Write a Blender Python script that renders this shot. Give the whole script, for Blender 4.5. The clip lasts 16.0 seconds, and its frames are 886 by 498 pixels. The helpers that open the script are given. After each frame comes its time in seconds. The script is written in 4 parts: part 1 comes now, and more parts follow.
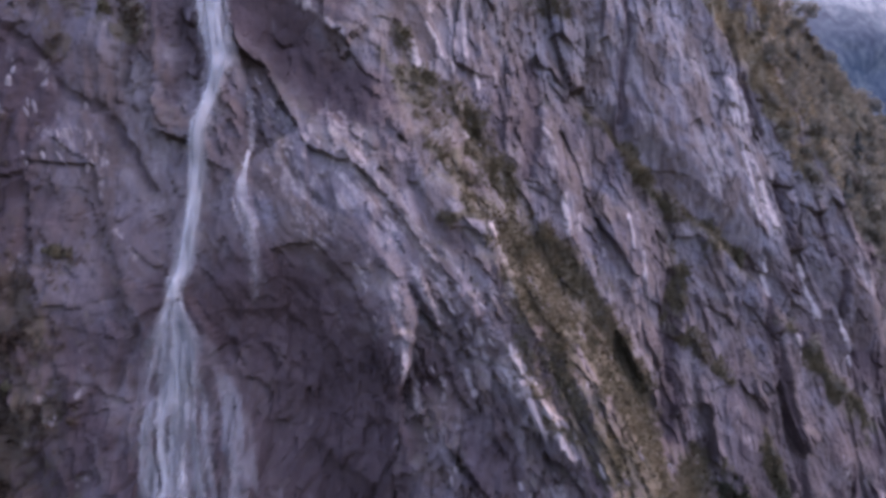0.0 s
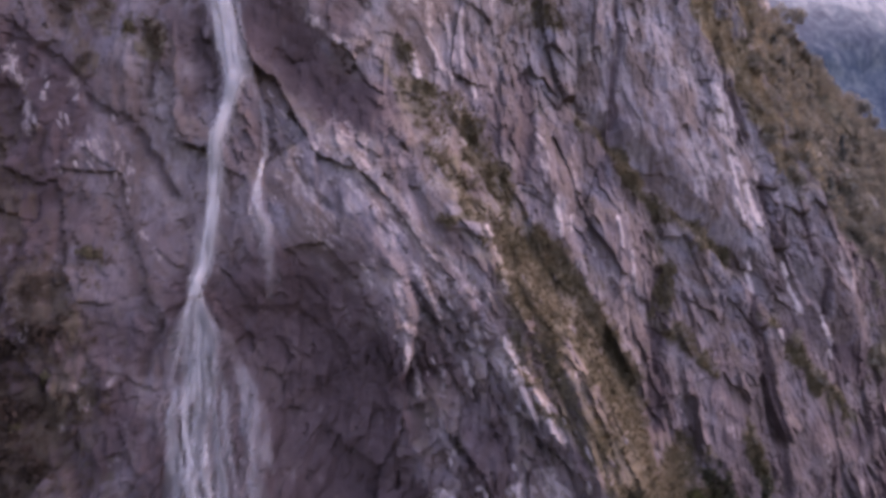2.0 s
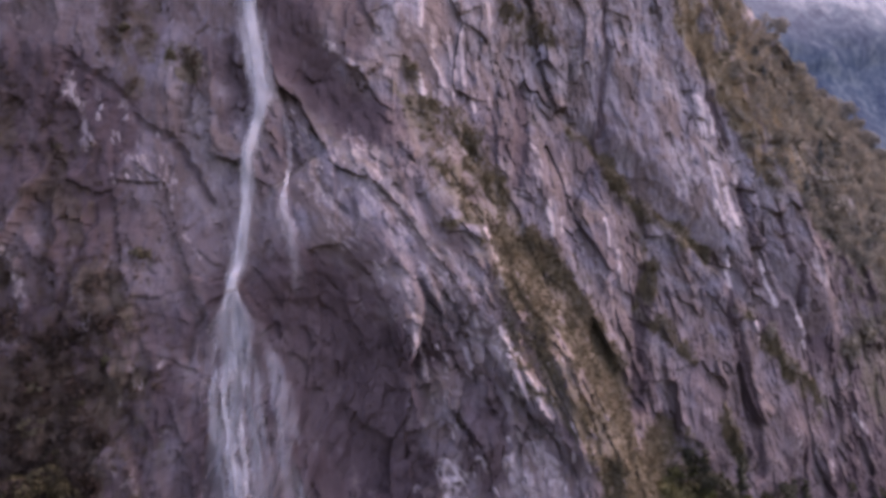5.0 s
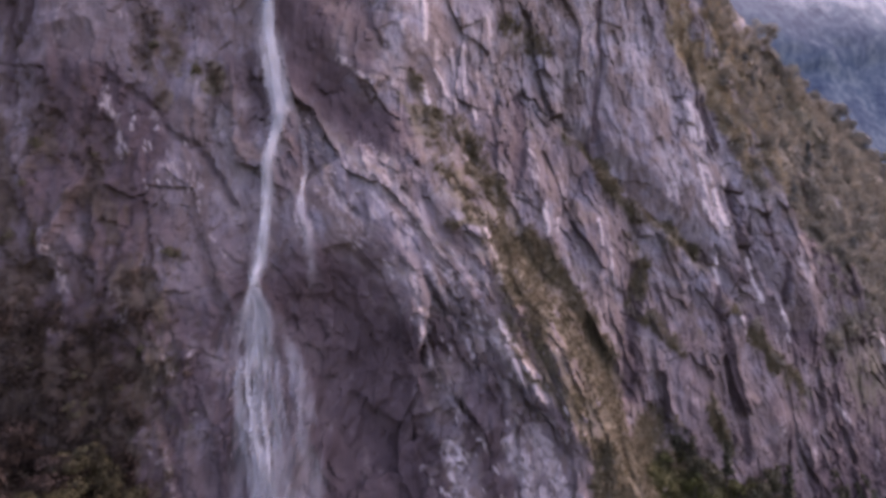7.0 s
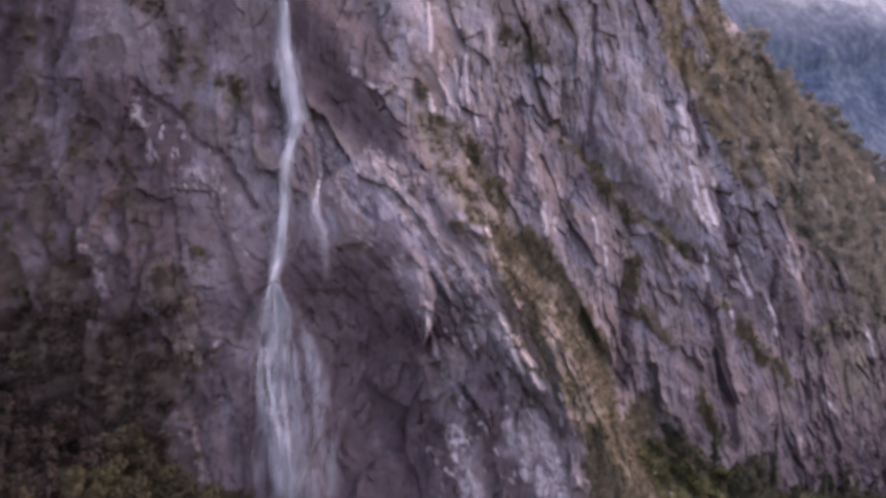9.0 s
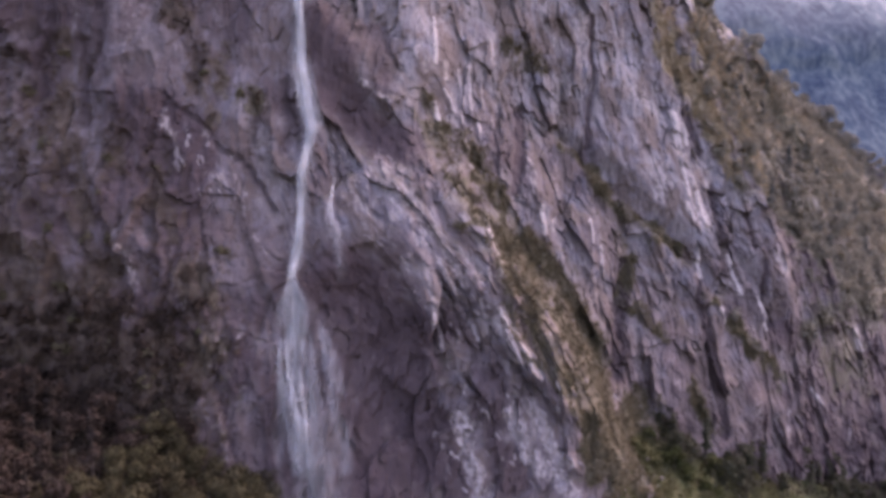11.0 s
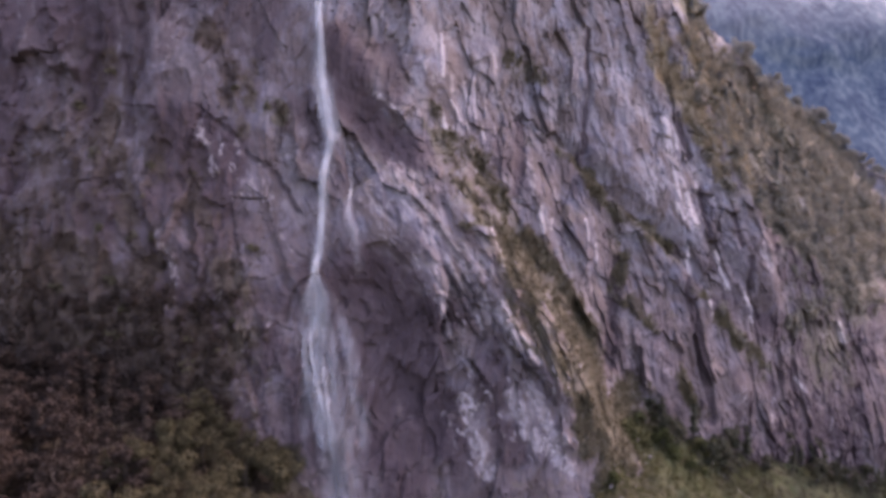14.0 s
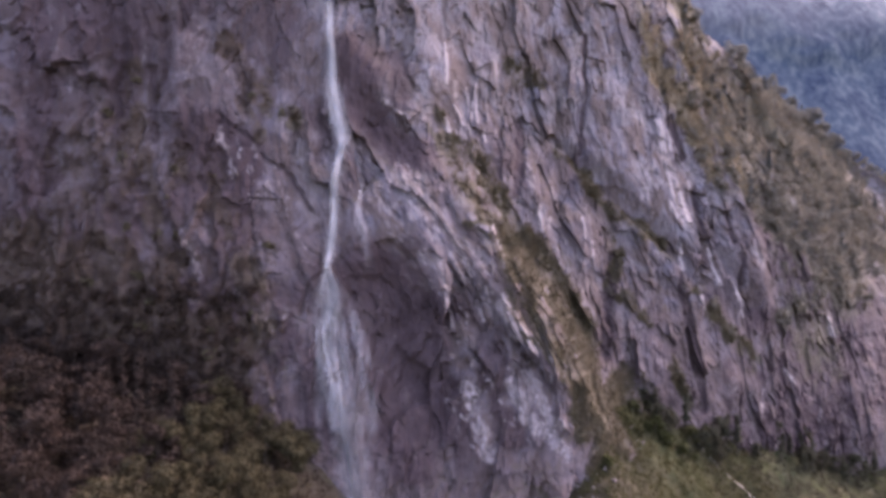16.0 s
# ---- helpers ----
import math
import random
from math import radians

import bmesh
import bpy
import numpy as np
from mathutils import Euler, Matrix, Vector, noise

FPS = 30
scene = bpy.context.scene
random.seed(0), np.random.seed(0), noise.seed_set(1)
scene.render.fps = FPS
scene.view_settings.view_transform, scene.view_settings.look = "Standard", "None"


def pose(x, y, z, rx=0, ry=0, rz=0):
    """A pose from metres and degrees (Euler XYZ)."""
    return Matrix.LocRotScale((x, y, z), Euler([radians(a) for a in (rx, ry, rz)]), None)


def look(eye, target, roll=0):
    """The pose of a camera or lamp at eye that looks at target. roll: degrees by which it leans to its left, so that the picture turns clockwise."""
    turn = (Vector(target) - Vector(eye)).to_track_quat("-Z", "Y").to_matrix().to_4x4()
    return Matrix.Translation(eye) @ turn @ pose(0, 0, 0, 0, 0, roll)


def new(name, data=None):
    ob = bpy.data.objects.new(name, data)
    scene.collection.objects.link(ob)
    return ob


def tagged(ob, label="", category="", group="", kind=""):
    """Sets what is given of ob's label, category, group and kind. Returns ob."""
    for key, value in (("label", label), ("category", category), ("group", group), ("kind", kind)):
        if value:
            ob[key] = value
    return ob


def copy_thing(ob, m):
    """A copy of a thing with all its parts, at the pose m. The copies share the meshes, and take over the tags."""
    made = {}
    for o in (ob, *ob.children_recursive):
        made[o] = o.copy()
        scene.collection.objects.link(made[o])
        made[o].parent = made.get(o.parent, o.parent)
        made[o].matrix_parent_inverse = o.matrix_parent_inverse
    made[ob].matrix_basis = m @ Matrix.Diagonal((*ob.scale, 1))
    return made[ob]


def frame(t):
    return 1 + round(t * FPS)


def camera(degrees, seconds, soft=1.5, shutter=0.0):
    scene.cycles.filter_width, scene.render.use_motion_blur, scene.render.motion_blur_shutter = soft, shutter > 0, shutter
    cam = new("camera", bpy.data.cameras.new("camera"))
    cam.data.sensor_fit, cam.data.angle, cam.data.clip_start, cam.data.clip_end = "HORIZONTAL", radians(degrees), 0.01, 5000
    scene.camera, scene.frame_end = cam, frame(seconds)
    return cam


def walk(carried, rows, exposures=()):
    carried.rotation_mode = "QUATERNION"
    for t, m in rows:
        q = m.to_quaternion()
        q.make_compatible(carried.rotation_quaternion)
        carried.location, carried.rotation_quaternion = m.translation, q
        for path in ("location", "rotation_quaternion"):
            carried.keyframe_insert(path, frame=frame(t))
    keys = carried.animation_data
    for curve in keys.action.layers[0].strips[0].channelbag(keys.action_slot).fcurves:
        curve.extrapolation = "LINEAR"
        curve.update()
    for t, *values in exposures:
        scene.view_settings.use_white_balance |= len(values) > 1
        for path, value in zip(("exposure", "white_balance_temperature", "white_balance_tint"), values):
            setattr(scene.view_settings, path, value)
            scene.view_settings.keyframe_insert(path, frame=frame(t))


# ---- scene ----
cam = camera(76.2, 16.0, soft=4.0)
PATH = [
    (0.0, (0.000, 0.000, 120.000), (-0.000, 100.000, 120.001), -0.000),
    (0.5, (-0.119, -2.626, 120.095), (0.013, 97.374, 120.083), -0.061),
    (1.0, (-0.110, -5.015, 120.180), (0.053, 94.985, 120.133), -0.087),
    (1.5, (-0.067, -7.375, 120.226), (0.105, 92.625, 120.131), -0.098),
    (2.0, (-0.041, -9.973, 120.278), (0.103, 90.027, 120.125), -0.123),
    (2.5, (-0.071, -12.732, 120.406), (0.032, 87.267, 120.196), -0.162),
    (3.0, (-0.191, -15.720, 120.597), (-0.069, 84.279, 120.376), -0.140),
    (3.5, (-0.333, -18.716, 120.815), (-0.186, 81.284, 120.522), -0.166),
    (4.0, (-0.506, -21.777, 120.970), (-0.327, 78.222, 120.521), -0.198),
    (6.5, (-1.593, -37.495, 121.580), (-1.510, 62.500, 120.529), -0.199),
    (7.0, (-1.792, -40.759, 121.679), (-1.778, 59.234, 120.543), -0.232),
    (7.5, (-1.946, -43.915, 121.726), (-2.009, 56.076, 120.426), -0.252),
    (8.0, (-2.169, -47.135, 121.862), (-2.293, 52.854, 120.438), -0.276),
    (8.5, (-2.386, -50.375, 122.084), (-2.560, 49.612, 120.532), -0.280),
    (9.0, (-2.667, -53.709, 122.350), (-2.899, 46.277, 120.688), -0.242),
    (11.5, (-3.861, -69.845, 123.153), (-4.612, 30.131, 121.086), -0.302),
    (12.0, (-4.093, -73.151, 123.235), (-4.960, 26.823, 121.140), -0.304),
    (12.5, (-4.317, -76.479, 123.321), (-5.253, 23.494, 121.165), -0.307),
    (13.0, (-4.554, -79.837, 123.385), (-5.573, 20.132, 121.128), -0.289),
    (13.5, (-4.731, -83.083, 123.457), (-5.843, 16.884, 121.122), -0.290),
    (14.0, (-4.922, -86.322, 123.481), (-6.130, 13.640, 121.042), -0.310),
    (14.5, (-5.099, -89.613, 123.446), (-6.389, 10.346, 120.913), -0.314),
    (15.0, (-5.246, -92.986, 123.409), (-6.593, 6.971, 120.791), -0.337),
    (15.5, (-5.395, -96.357, 123.399), (-6.828, 3.597, 120.707), -0.354),
    (16.0, (-5.552, -99.786, 123.408), (-7.109, 0.163, 120.647), -0.377),
]

EXPOSURE = [(0.0, 2.60, 6480, 41), (0.5, 2.60, 6830, 44), (1.5, 2.63, 7360, 49), (8.0, 2.80, 7320, 46), (16.0, 2.95, 7150, 43)]
walk(cam, [(t, look(eye, target, roll)) for t, eye, target, roll in PATH], EXPOSURE)

# ---- daylight: a bright hazy sky, the sun high in the north-east, over the cliff ----
SUN_HEIGHT, SUN_TURN = 50, 48        # degrees above the horizon; degrees clockwise from north (+y)
world = bpy.data.worlds.new("sky")
scene.world = world
world.use_nodes = True
sky = world.node_tree.nodes.new("ShaderNodeTexSky")
sky.sky_type, sky.sun_disc = "NISHITA", False
sky.sun_elevation, sky.sun_rotation = radians(SUN_HEIGHT), radians(SUN_TURN)
sky.dust_density = 3.0
world.node_tree.links.new(sky.outputs[0], world.node_tree.nodes["Background"].inputs[0])
world.node_tree.nodes["Background"].inputs[1].default_value = 0.15
sun_data = bpy.data.lights.new("sun", "SUN")
sun_data.energy, sun_data.angle, sun_data.color = 0.30, radians(30), (1.0, 0.95, 0.88)
sun = new("sun", sun_data)
sun_dir = Vector((math.sin(radians(SUN_TURN)) * math.cos(radians(SUN_HEIGHT)), math.cos(radians(SUN_TURN)) * math.cos(radians(SUN_HEIGHT)), math.sin(radians(SUN_HEIGHT))))
sun.matrix_world = look(sun_dir * 800, (0, 0, 0))


# ---- materials ----
class Nodes:
    """A small writer of node materials."""

    def __init__(self, name):
        self.mat = bpy.data.materials.new(name)
        self.mat.use_nodes = True
        self.tree = self.mat.node_tree
        self.tree.nodes.clear()
        self.out = self.tree.nodes.new("ShaderNodeOutputMaterial")
        self.place = self.tree.nodes.new("ShaderNodeTexCoord").outputs["Object"]

    def put(self, kind, **values):
        node = self.tree.nodes.new("ShaderNode" + kind)
        for key, value in values.items():
            self.wire(value, node.inputs[key.replace("_", " ")])
        return node

    def wire(self, value, socket):
        if isinstance(value, bpy.types.NodeSocket):
            self.tree.links.new(value, socket)
        else:
            socket.default_value = value

    def noise(self, scale, stretch=(1, 1, 1), turn=(0, 0, 0), detail=5.0, roughness=0.6, distortion=0.0):
        m = self.put("Mapping", Vector=self.place, Rotation=turn, Scale=stretch)
        return self.put("TexNoise", Vector=m.outputs[0], Scale=scale, Detail=detail, Roughness=roughness, Distortion=distortion).outputs["Fac"]

    def ramp(self, value, low, high):
        node = self.put("MapRange", Value=value)
        node.inputs["From Min"].default_value, node.inputs["From Max"].default_value = low, high
        return node.outputs[0]

    def mix(self, fac, a, b):
        node = self.tree.nodes.new("ShaderNodeMix")
        node.data_type = "RGBA"
        self.wire(fac, node.inputs[0])
        for value, socket in ((a, node.inputs[6]), (b, node.inputs[7])):
            self.wire((*value, 1) if isinstance(value, tuple) else value, socket)
        return node.outputs[2]

    def math(self, how, a, b):
        node = self.tree.nodes.new("ShaderNodeMath")
        node.operation = how
        self.wire(a, node.inputs[0])
        self.wire(b, node.inputs[1])
        return node.outputs[0]

    def bump(self, height, strength, distance):
        return self.put("Bump", Height=height, Strength=strength, Distance=distance).outputs[0]

    def surface(self, colour, roughness=0.9, normal=None, **more):
        node = self.put("BsdfPrincipled", Roughness=roughness, **more)
        self.wire((*colour, 1) if isinstance(colour, tuple) else colour, node.inputs["Base Color"])
        node.inputs["Specular IOR Level"].default_value = 0.15
        if normal is not None:
            self.wire(normal, node.inputs["Normal"])
        self.wire(node.outputs[0], self.out.inputs[0])
        return node


def rock_material(name, zoned):
    """Grey-violet rock in leaning beds: pale and dark blocks, brown stains; seepage, painted shade and moss where the
    zones say so.
    """
    n = Nodes(name)
    if zoned:
        zones, beds = n.put("Attribute"), n.put("Attribute")
        zones.attribute_name, beds.attribute_name = "zones", "beds"
        spot = n.put("SeparateXYZ", Vector=n.place)
        n.place = n.put("CombineXYZ", X=beds.outputs["Fac"], Y=spot.outputs[1], Z=spot.outputs[2]).outputs[0]
    big, mid = n.noise(0.045, (1, 1, 0.6), detail=6.0), n.noise(0.26, (1, 1, 0.45), detail=7.0, roughness=0.65, distortion=0.4)
    fine = n.noise(1.2, (1, 1, 0.55), detail=8.0, roughness=0.72)
    grain = n.noise(5.0, detail=4.0, roughness=0.7)
    streak = n.noise(0.5, (1, 1, 0.12), detail=6.0)
    colour = n.mix(n.ramp(big, 0.36, 0.64), (0.128, 0.121, 0.134), (0.165, 0.148, 0.144))
    colour = n.mix(n.math("MULTIPLY", n.ramp(n.noise(0.06, detail=6.0), 0.50, 0.60), 0.6), colour, (0.118, 0.121, 0.146))
    if zoned:
        tone = zones.outputs["Alpha"]
        colour = n.mix(n.math("MULTIPLY", n.ramp(tone, 0.48, 0.10), 0.78), colour, (0.090, 0.078, 0.084))
        colour = n.mix(n.math("MULTIPLY", n.ramp(tone, 0.58, 0.98), 0.55), colour, (0.222, 0.199, 0.197))
    cells = n.put("TexVoronoi", Vector=n.put("Mapping", Vector=n.place, Scale=(1.0, 1.0, 0.5)).outputs[0], Scale=0.8)
    chip = n.put("SeparateColor", Color=cells.outputs["Color"]).outputs[0]
    colour = n.mix(n.math("MULTIPLY", n.ramp(chip, 0.76, 1.0), 0.25), colour, (0.30, 0.270, 0.258))
    colour = n.mix(n.math("MULTIPLY", n.ramp(mid, 0.54, 0.68), 0.62), colour, (0.086, 0.071, 0.071))
    stain = n.noise(0.085, (1, 1, 0.7), detail=9.0, roughness=0.68, distortion=0.6)
    colour = n.mix(n.math("MULTIPLY", n.ramp(stain, 0.45, 0.56), 0.80), colour, (0.086, 0.064, 0.053))
    colour = n.mix(n.math("MULTIPLY", n.ramp(stain, 0.42, 0.32), 0.35), colour, (0.225, 0.204, 0.206))
    # painted light: a reddish cast, stronger lower down the wall
    red_cast = n.ramp(n.math("ADD", n.put("SeparateXYZ", Vector=n.place).outputs[2], n.math("MULTIPLY", n.noise(0.03, detail=6.0), 120.0)), 200.0, 100.0)
    colour = n.mix(n.math("MULTIPLY", red_cast, 0.5), colour, (0.118, 0.084, 0.074))
    colour = n.mix(n.math("MULTIPLY", n.ramp(fine, 0.54, 0.72), 0.42), colour, (0.102, 0.090, 0.094))
    colour = n.mix(n.math("MULTIPLY", n.ramp(fine, 0.42, 0.30), 0.25), colour, (0.31, 0.282, 0.270))
    rough = 0.88
    if zoned:
        parts = n.put("SeparateColor", Color=zones.outputs["Color"])
        moss, pale, wet_shade = parts.outputs[0], parts.outputs[1], parts.outputs[2]
        # seepage, stains and painted shade share this dark colour
        colour = n.mix(n.math("MULTIPLY", wet_shade, n.ramp(n.math("ADD", streak, n.math("MULTIPLY", mid, 0.6)), 0.40, 0.70)), colour, n.mix(n.ramp(mid, 0.4, 0.6), (0.055, 0.038, 0.039), (0.037, 0.025, 0.026)))
        bare = n.ramp(n.math("ADD", n.math("ADD", pale, n.math("MULTIPLY", chip, 0.35)), n.math("MULTIPLY", fine, -1.1)), 0.05, 0.55)
        colour = n.mix(n.math("MULTIPLY", bare, n.ramp(pale, 0.0, 0.35)), colour, n.mix(n.ramp(fine, 0.38, 0.62), (0.35, 0.308, 0.285), (0.225, 0.198, 0.194)))
        up = n.put("SeparateXYZ", Vector=n.put("NewGeometry").outputs["Normal"]).outputs[2]
        ledge = n.math("MULTIPLY", n.ramp(up, 0.34, 0.66), n.ramp(n.noise(0.16), 0.44, 0.58))
        ledge = n.math("MULTIPLY", ledge, n.math("SUBTRACT", 1.0, n.math("MULTIPLY", n.math("MAXIMUM", pale, wet_shade), 0.8)))
        patchy = n.math("ADD", n.math("MULTIPLY", fine, 1.2), mid)
        cover = n.math("MAXIMUM", n.math("MULTIPLY", n.ramp(n.math("ADD", moss, patchy), 1.50, 1.74), 0.85), n.math("MULTIPLY", ledge, 0.75))
        plants = n.mix(n.ramp(n.noise(0.8, detail=8.0), 0.35, 0.68), (0.052, 0.046, 0.028), (0.088, 0.078, 0.047))
        plants = n.mix(n.ramp(spot.outputs[0], -62.0, -84.0), plants, n.mix(n.ramp(n.noise(0.5, detail=7.0), 0.38, 0.64), (0.038, 0.027, 0.020), (0.070, 0.052, 0.035)))
        dry = n.ramp(n.math("ADD", spot.outputs[0], n.math("MULTIPLY", n.math("SUBTRACT", spot.outputs[2], 190.0), 0.35)), 98.0, 128.0)
        straw = n.mix(n.ramp(n.noise(0.25, detail=8.0, roughness=0.7), 0.40, 0.62), (0.240, 0.190, 0.115), (0.110, 0.100, 0.060))
        plants = n.mix(n.math("MULTIPLY", dry, n.ramp(spot.outputs[2], 120.0, 215.0)), plants, straw)
        colour = n.mix(cover, colour, plants)
        rough = n.math("SUBTRACT", 0.9, n.math("MULTIPLY", wet_shade, 0.2))
    else:
        pick = n.put("ObjectInfo").outputs["Random"]
        colour = n.mix(n.math("MULTIPLY", pick, 0.6), colour, (0.33, 0.298, 0.282))
    height = n.math("ADD", n.math("ADD", n.math("MULTIPLY", fine, 0.9), mid), n.math("ADD", n.math("MULTIPLY", chip, 0.7), n.math("MULTIPLY", grain, 0.15)))
    n.surface(colour, rough, n.bump(height, 0.4, 0.55))
    return n.mat


def leaf_material(name, dark, light, autumn):
    n = Nodes(name)
    island = n.put("NewGeometry").outputs["Random Per Island"]
    thing = n.put("ObjectInfo").outputs["Random"]
    colour = n.mix(island, dark, light)
    colour = n.mix(n.math("MULTIPLY", n.ramp(n.noise(0.09, detail=3.0), 0.48, 0.66), 0.7), colour, autumn)
    colour = n.mix(n.math("MULTIPLY", thing, 0.45), colour, autumn)
    node = n.surface(colour, 0.75)
    glow = n.put("BsdfTranslucent", Color=colour)
    n.wire(n.put("MixShader", Fac=0.25).outputs[0], n.out.inputs[0])
    blend = n.out.inputs[0].links[0].from_node
    n.wire(node.outputs[0], blend.inputs[1])
    n.wire(glow.outputs[0], blend.inputs[2])
    return n.mat


def water_material(name, thick, colour):
    n = Nodes(name)
    streak = n.noise(1.3, (1, 1, 0.10), detail=6.0, roughness=0.7)
    foam = n.put("BsdfPrincipled", Roughness=0.55)
    foam.inputs["Base Color"].default_value = (*colour, 1)
    glow = n.put("BsdfTranslucent", Color=(0.8, 0.82, 0.86, 1))
    body = n.put("MixShader", Fac=0.35)
    n.wire(foam.outputs[0], body.inputs[1])
    n.wire(glow.outputs[0], body.inputs[2])
    clear = n.put("BsdfTransparent")
    blend = n.put("MixShader", Fac=n.math("MULTIPLY", n.ramp(streak, 0.25, 0.72), thick))
    n.wire(clear.outputs[0], blend.inputs[1])
    n.wire(body.outputs[0], blend.inputs[2])
    n.wire(blend.outputs[0], n.out.inputs[0])
    return n.mat


def ground_material():
    n = Nodes("grassy_scree")
    fine = n.noise(0.9, detail=8.0, roughness=0.7)
    east = n.ramp(n.math("ADD", n.put("SeparateXYZ", Vector=n.place).outputs[0], n.math("MULTIPLY", n.noise(0.05), 30.0)), 70.0, 105.0)
    colour = n.mix(east, n.mix(n.ramp(n.noise(0.25, detail=8.0), 0.42, 0.62), (0.034, 0.028, 0.018), (0.066, 0.054, 0.040)), n.mix(n.ramp(n.noise(0.06), 0.4, 0.6), (0.018, 0.025, 0.009), (0.042, 0.049, 0.017)))
    colour = n.mix(n.math("MULTIPLY", n.ramp(n.noise(0.12), 0.50, 0.62), 0.8), colour, (0.052, 0.046, 0.026))
    colour = n.mix(n.math("MULTIPLY", n.ramp(fine, 0.48, 0.7), 0.6), colour, (0.035, 0.036, 0.016))
    n.surface(colour, 0.95, n.bump(fine, 0.8, 0.6))
    return n.mat


def far_material():
    n = Nodes("far_mountain")
    height = n.put("SeparateXYZ", Vector=n.place).outputs[2]
    trees = n.noise(0.05, (1, 1, 0.6), detail=5.0, roughness=0.6)
    gully = n.noise(0.014, (1, 1, 0.30), detail=5.0, roughness=0.6)
    # blue haze of distance is put into the wood and crag colours
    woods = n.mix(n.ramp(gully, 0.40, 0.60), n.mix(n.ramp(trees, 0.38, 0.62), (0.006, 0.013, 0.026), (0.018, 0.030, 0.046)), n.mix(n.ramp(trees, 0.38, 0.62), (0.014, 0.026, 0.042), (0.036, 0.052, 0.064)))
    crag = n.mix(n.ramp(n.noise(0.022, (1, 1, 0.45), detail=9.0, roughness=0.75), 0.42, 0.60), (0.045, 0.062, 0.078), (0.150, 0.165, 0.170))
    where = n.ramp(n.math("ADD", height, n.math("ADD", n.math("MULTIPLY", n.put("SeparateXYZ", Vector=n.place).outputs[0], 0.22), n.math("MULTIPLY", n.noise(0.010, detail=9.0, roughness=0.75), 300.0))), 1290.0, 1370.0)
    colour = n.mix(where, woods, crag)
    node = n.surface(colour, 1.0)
    # painted haze: a faint glow, paler with height
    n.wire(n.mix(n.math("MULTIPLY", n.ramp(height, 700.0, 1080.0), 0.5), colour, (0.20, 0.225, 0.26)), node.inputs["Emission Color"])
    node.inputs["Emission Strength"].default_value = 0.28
    return n.mat


def plain_material(name, colour, rough=0.9, grain=3.0):
    n = Nodes(name)
    fac = n.noise(grain, (1, 1, 0.2), detail=6.0)
    n.surface(n.mix(n.ramp(fac, 0.35, 0.7), colour, tuple(c * 0.45 for c in colour)), rough, n.bump(fac, 0.5, 0.05))
    return n.mat


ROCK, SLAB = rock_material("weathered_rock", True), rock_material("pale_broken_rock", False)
WATER, MIST = water_material("falling_water", 0.28, (0.84, 0.85, 0.83)), water_material("thin_veil_of_water", 0.075, (0.74, 0.77, 0.78))
GROUND, FAR = ground_material(), far_material()
LEAF = leaf_material("olive_leaves", (0.056, 0.050, 0.029), (0.094, 0.084, 0.047), (0.096, 0.077, 0.047))
# haze is put into these paler, greyer shoulder leaf colours
WOOD_LEAF = leaf_material("shoulder_leaves", (0.078, 0.083, 0.074), (0.132, 0.132, 0.108), (0.180, 0.153, 0.106))
BUSH_LEAF = leaf_material("yellow_green_leaves", (0.020, 0.026, 0.009), (0.064, 0.070, 0.022), (0.056, 0.050, 0.021))
DARK_LEAF = leaf_material("dark_leaves", (0.020, 0.0145, 0.011), (0.034, 0.025, 0.018), (0.034, 0.021, 0.015))
FOOT_LEAF = leaf_material("far_foot_leaves", (0.022, 0.025, 0.015), (0.046, 0.049, 0.027), (0.044, 0.038, 0.022))
RUST_LEAF = leaf_material("rusty_fern_leaves", (0.040, 0.029, 0.021), (0.066, 0.048, 0.032), (0.064, 0.042, 0.029))
STRAW_LEAF = leaf_material("tawny_grass_leaves", (0.120, 0.104, 0.066), (0.230, 0.190, 0.118), (0.240, 0.185, 0.112))
OLIVE_LEAF = leaf_material("olive_crown_leaves", (0.028, 0.025, 0.012), (0.056, 0.050, 0.022), (0.034, 0.028, 0.015))
# needles greyed: the shoulder's haze is put into the colour
SPRUCE = leaf_material("spruce_needles", (0.050, 0.058, 0.056), (0.092, 0.102, 0.090), (0.100, 0.096, 0.078))
BARK = plain_material("bark", (0.075, 0.060, 0.046))
PATH_STONE = plain_material("pale_gravel", (0.40, 0.37, 0.33), 0.95, 1.5)


def mesh_of(name, verts, faces, material, smooth=False):
    me = bpy.data.meshes.new(name)
    me.from_pydata(verts, [], faces)
    me.materials.append(material)
    if smooth:
        me.polygons.foreach_set("use_smooth", [True] * len(me.polygons))
    return me


def sheet(name, X, Y, Z, material, smooth=True):
    """A mesh from three grids of coordinates."""
    rows, cols = X.shape
    k = np.arange(rows * cols).reshape(rows, cols)
    quads = np.stack([k[:-1, :-1], k[:-1, 1:], k[1:, 1:], k[1:, :-1]], -1).reshape(-1, 4)
    me = bpy.data.meshes.new(name)
    me.vertices.add(rows * cols)
    me.vertices.foreach_set("co", np.stack([X, Y, Z], -1).astype(np.float32).ravel())
    me.loops.add(quads.size)
    me.loops.foreach_set("vertex_index", quads.astype(np.int32).ravel())
    me.polygons.add(len(quads))
    me.polygons.foreach_set("loop_start", np.arange(0, quads.size, 4, dtype=np.int32))
    me.polygons.foreach_set("loop_total", np.full(len(quads), 4, dtype=np.int32))
    me.polygons.foreach_set("use_smooth", np.full(len(quads), smooth))
    me.update(calc_edges=True)
    me.materials.append(material)
    return me


def part(name, me, parent, label=""):
    ob = tagged(new(name, me), label)
    ob.parent = parent
    return ob



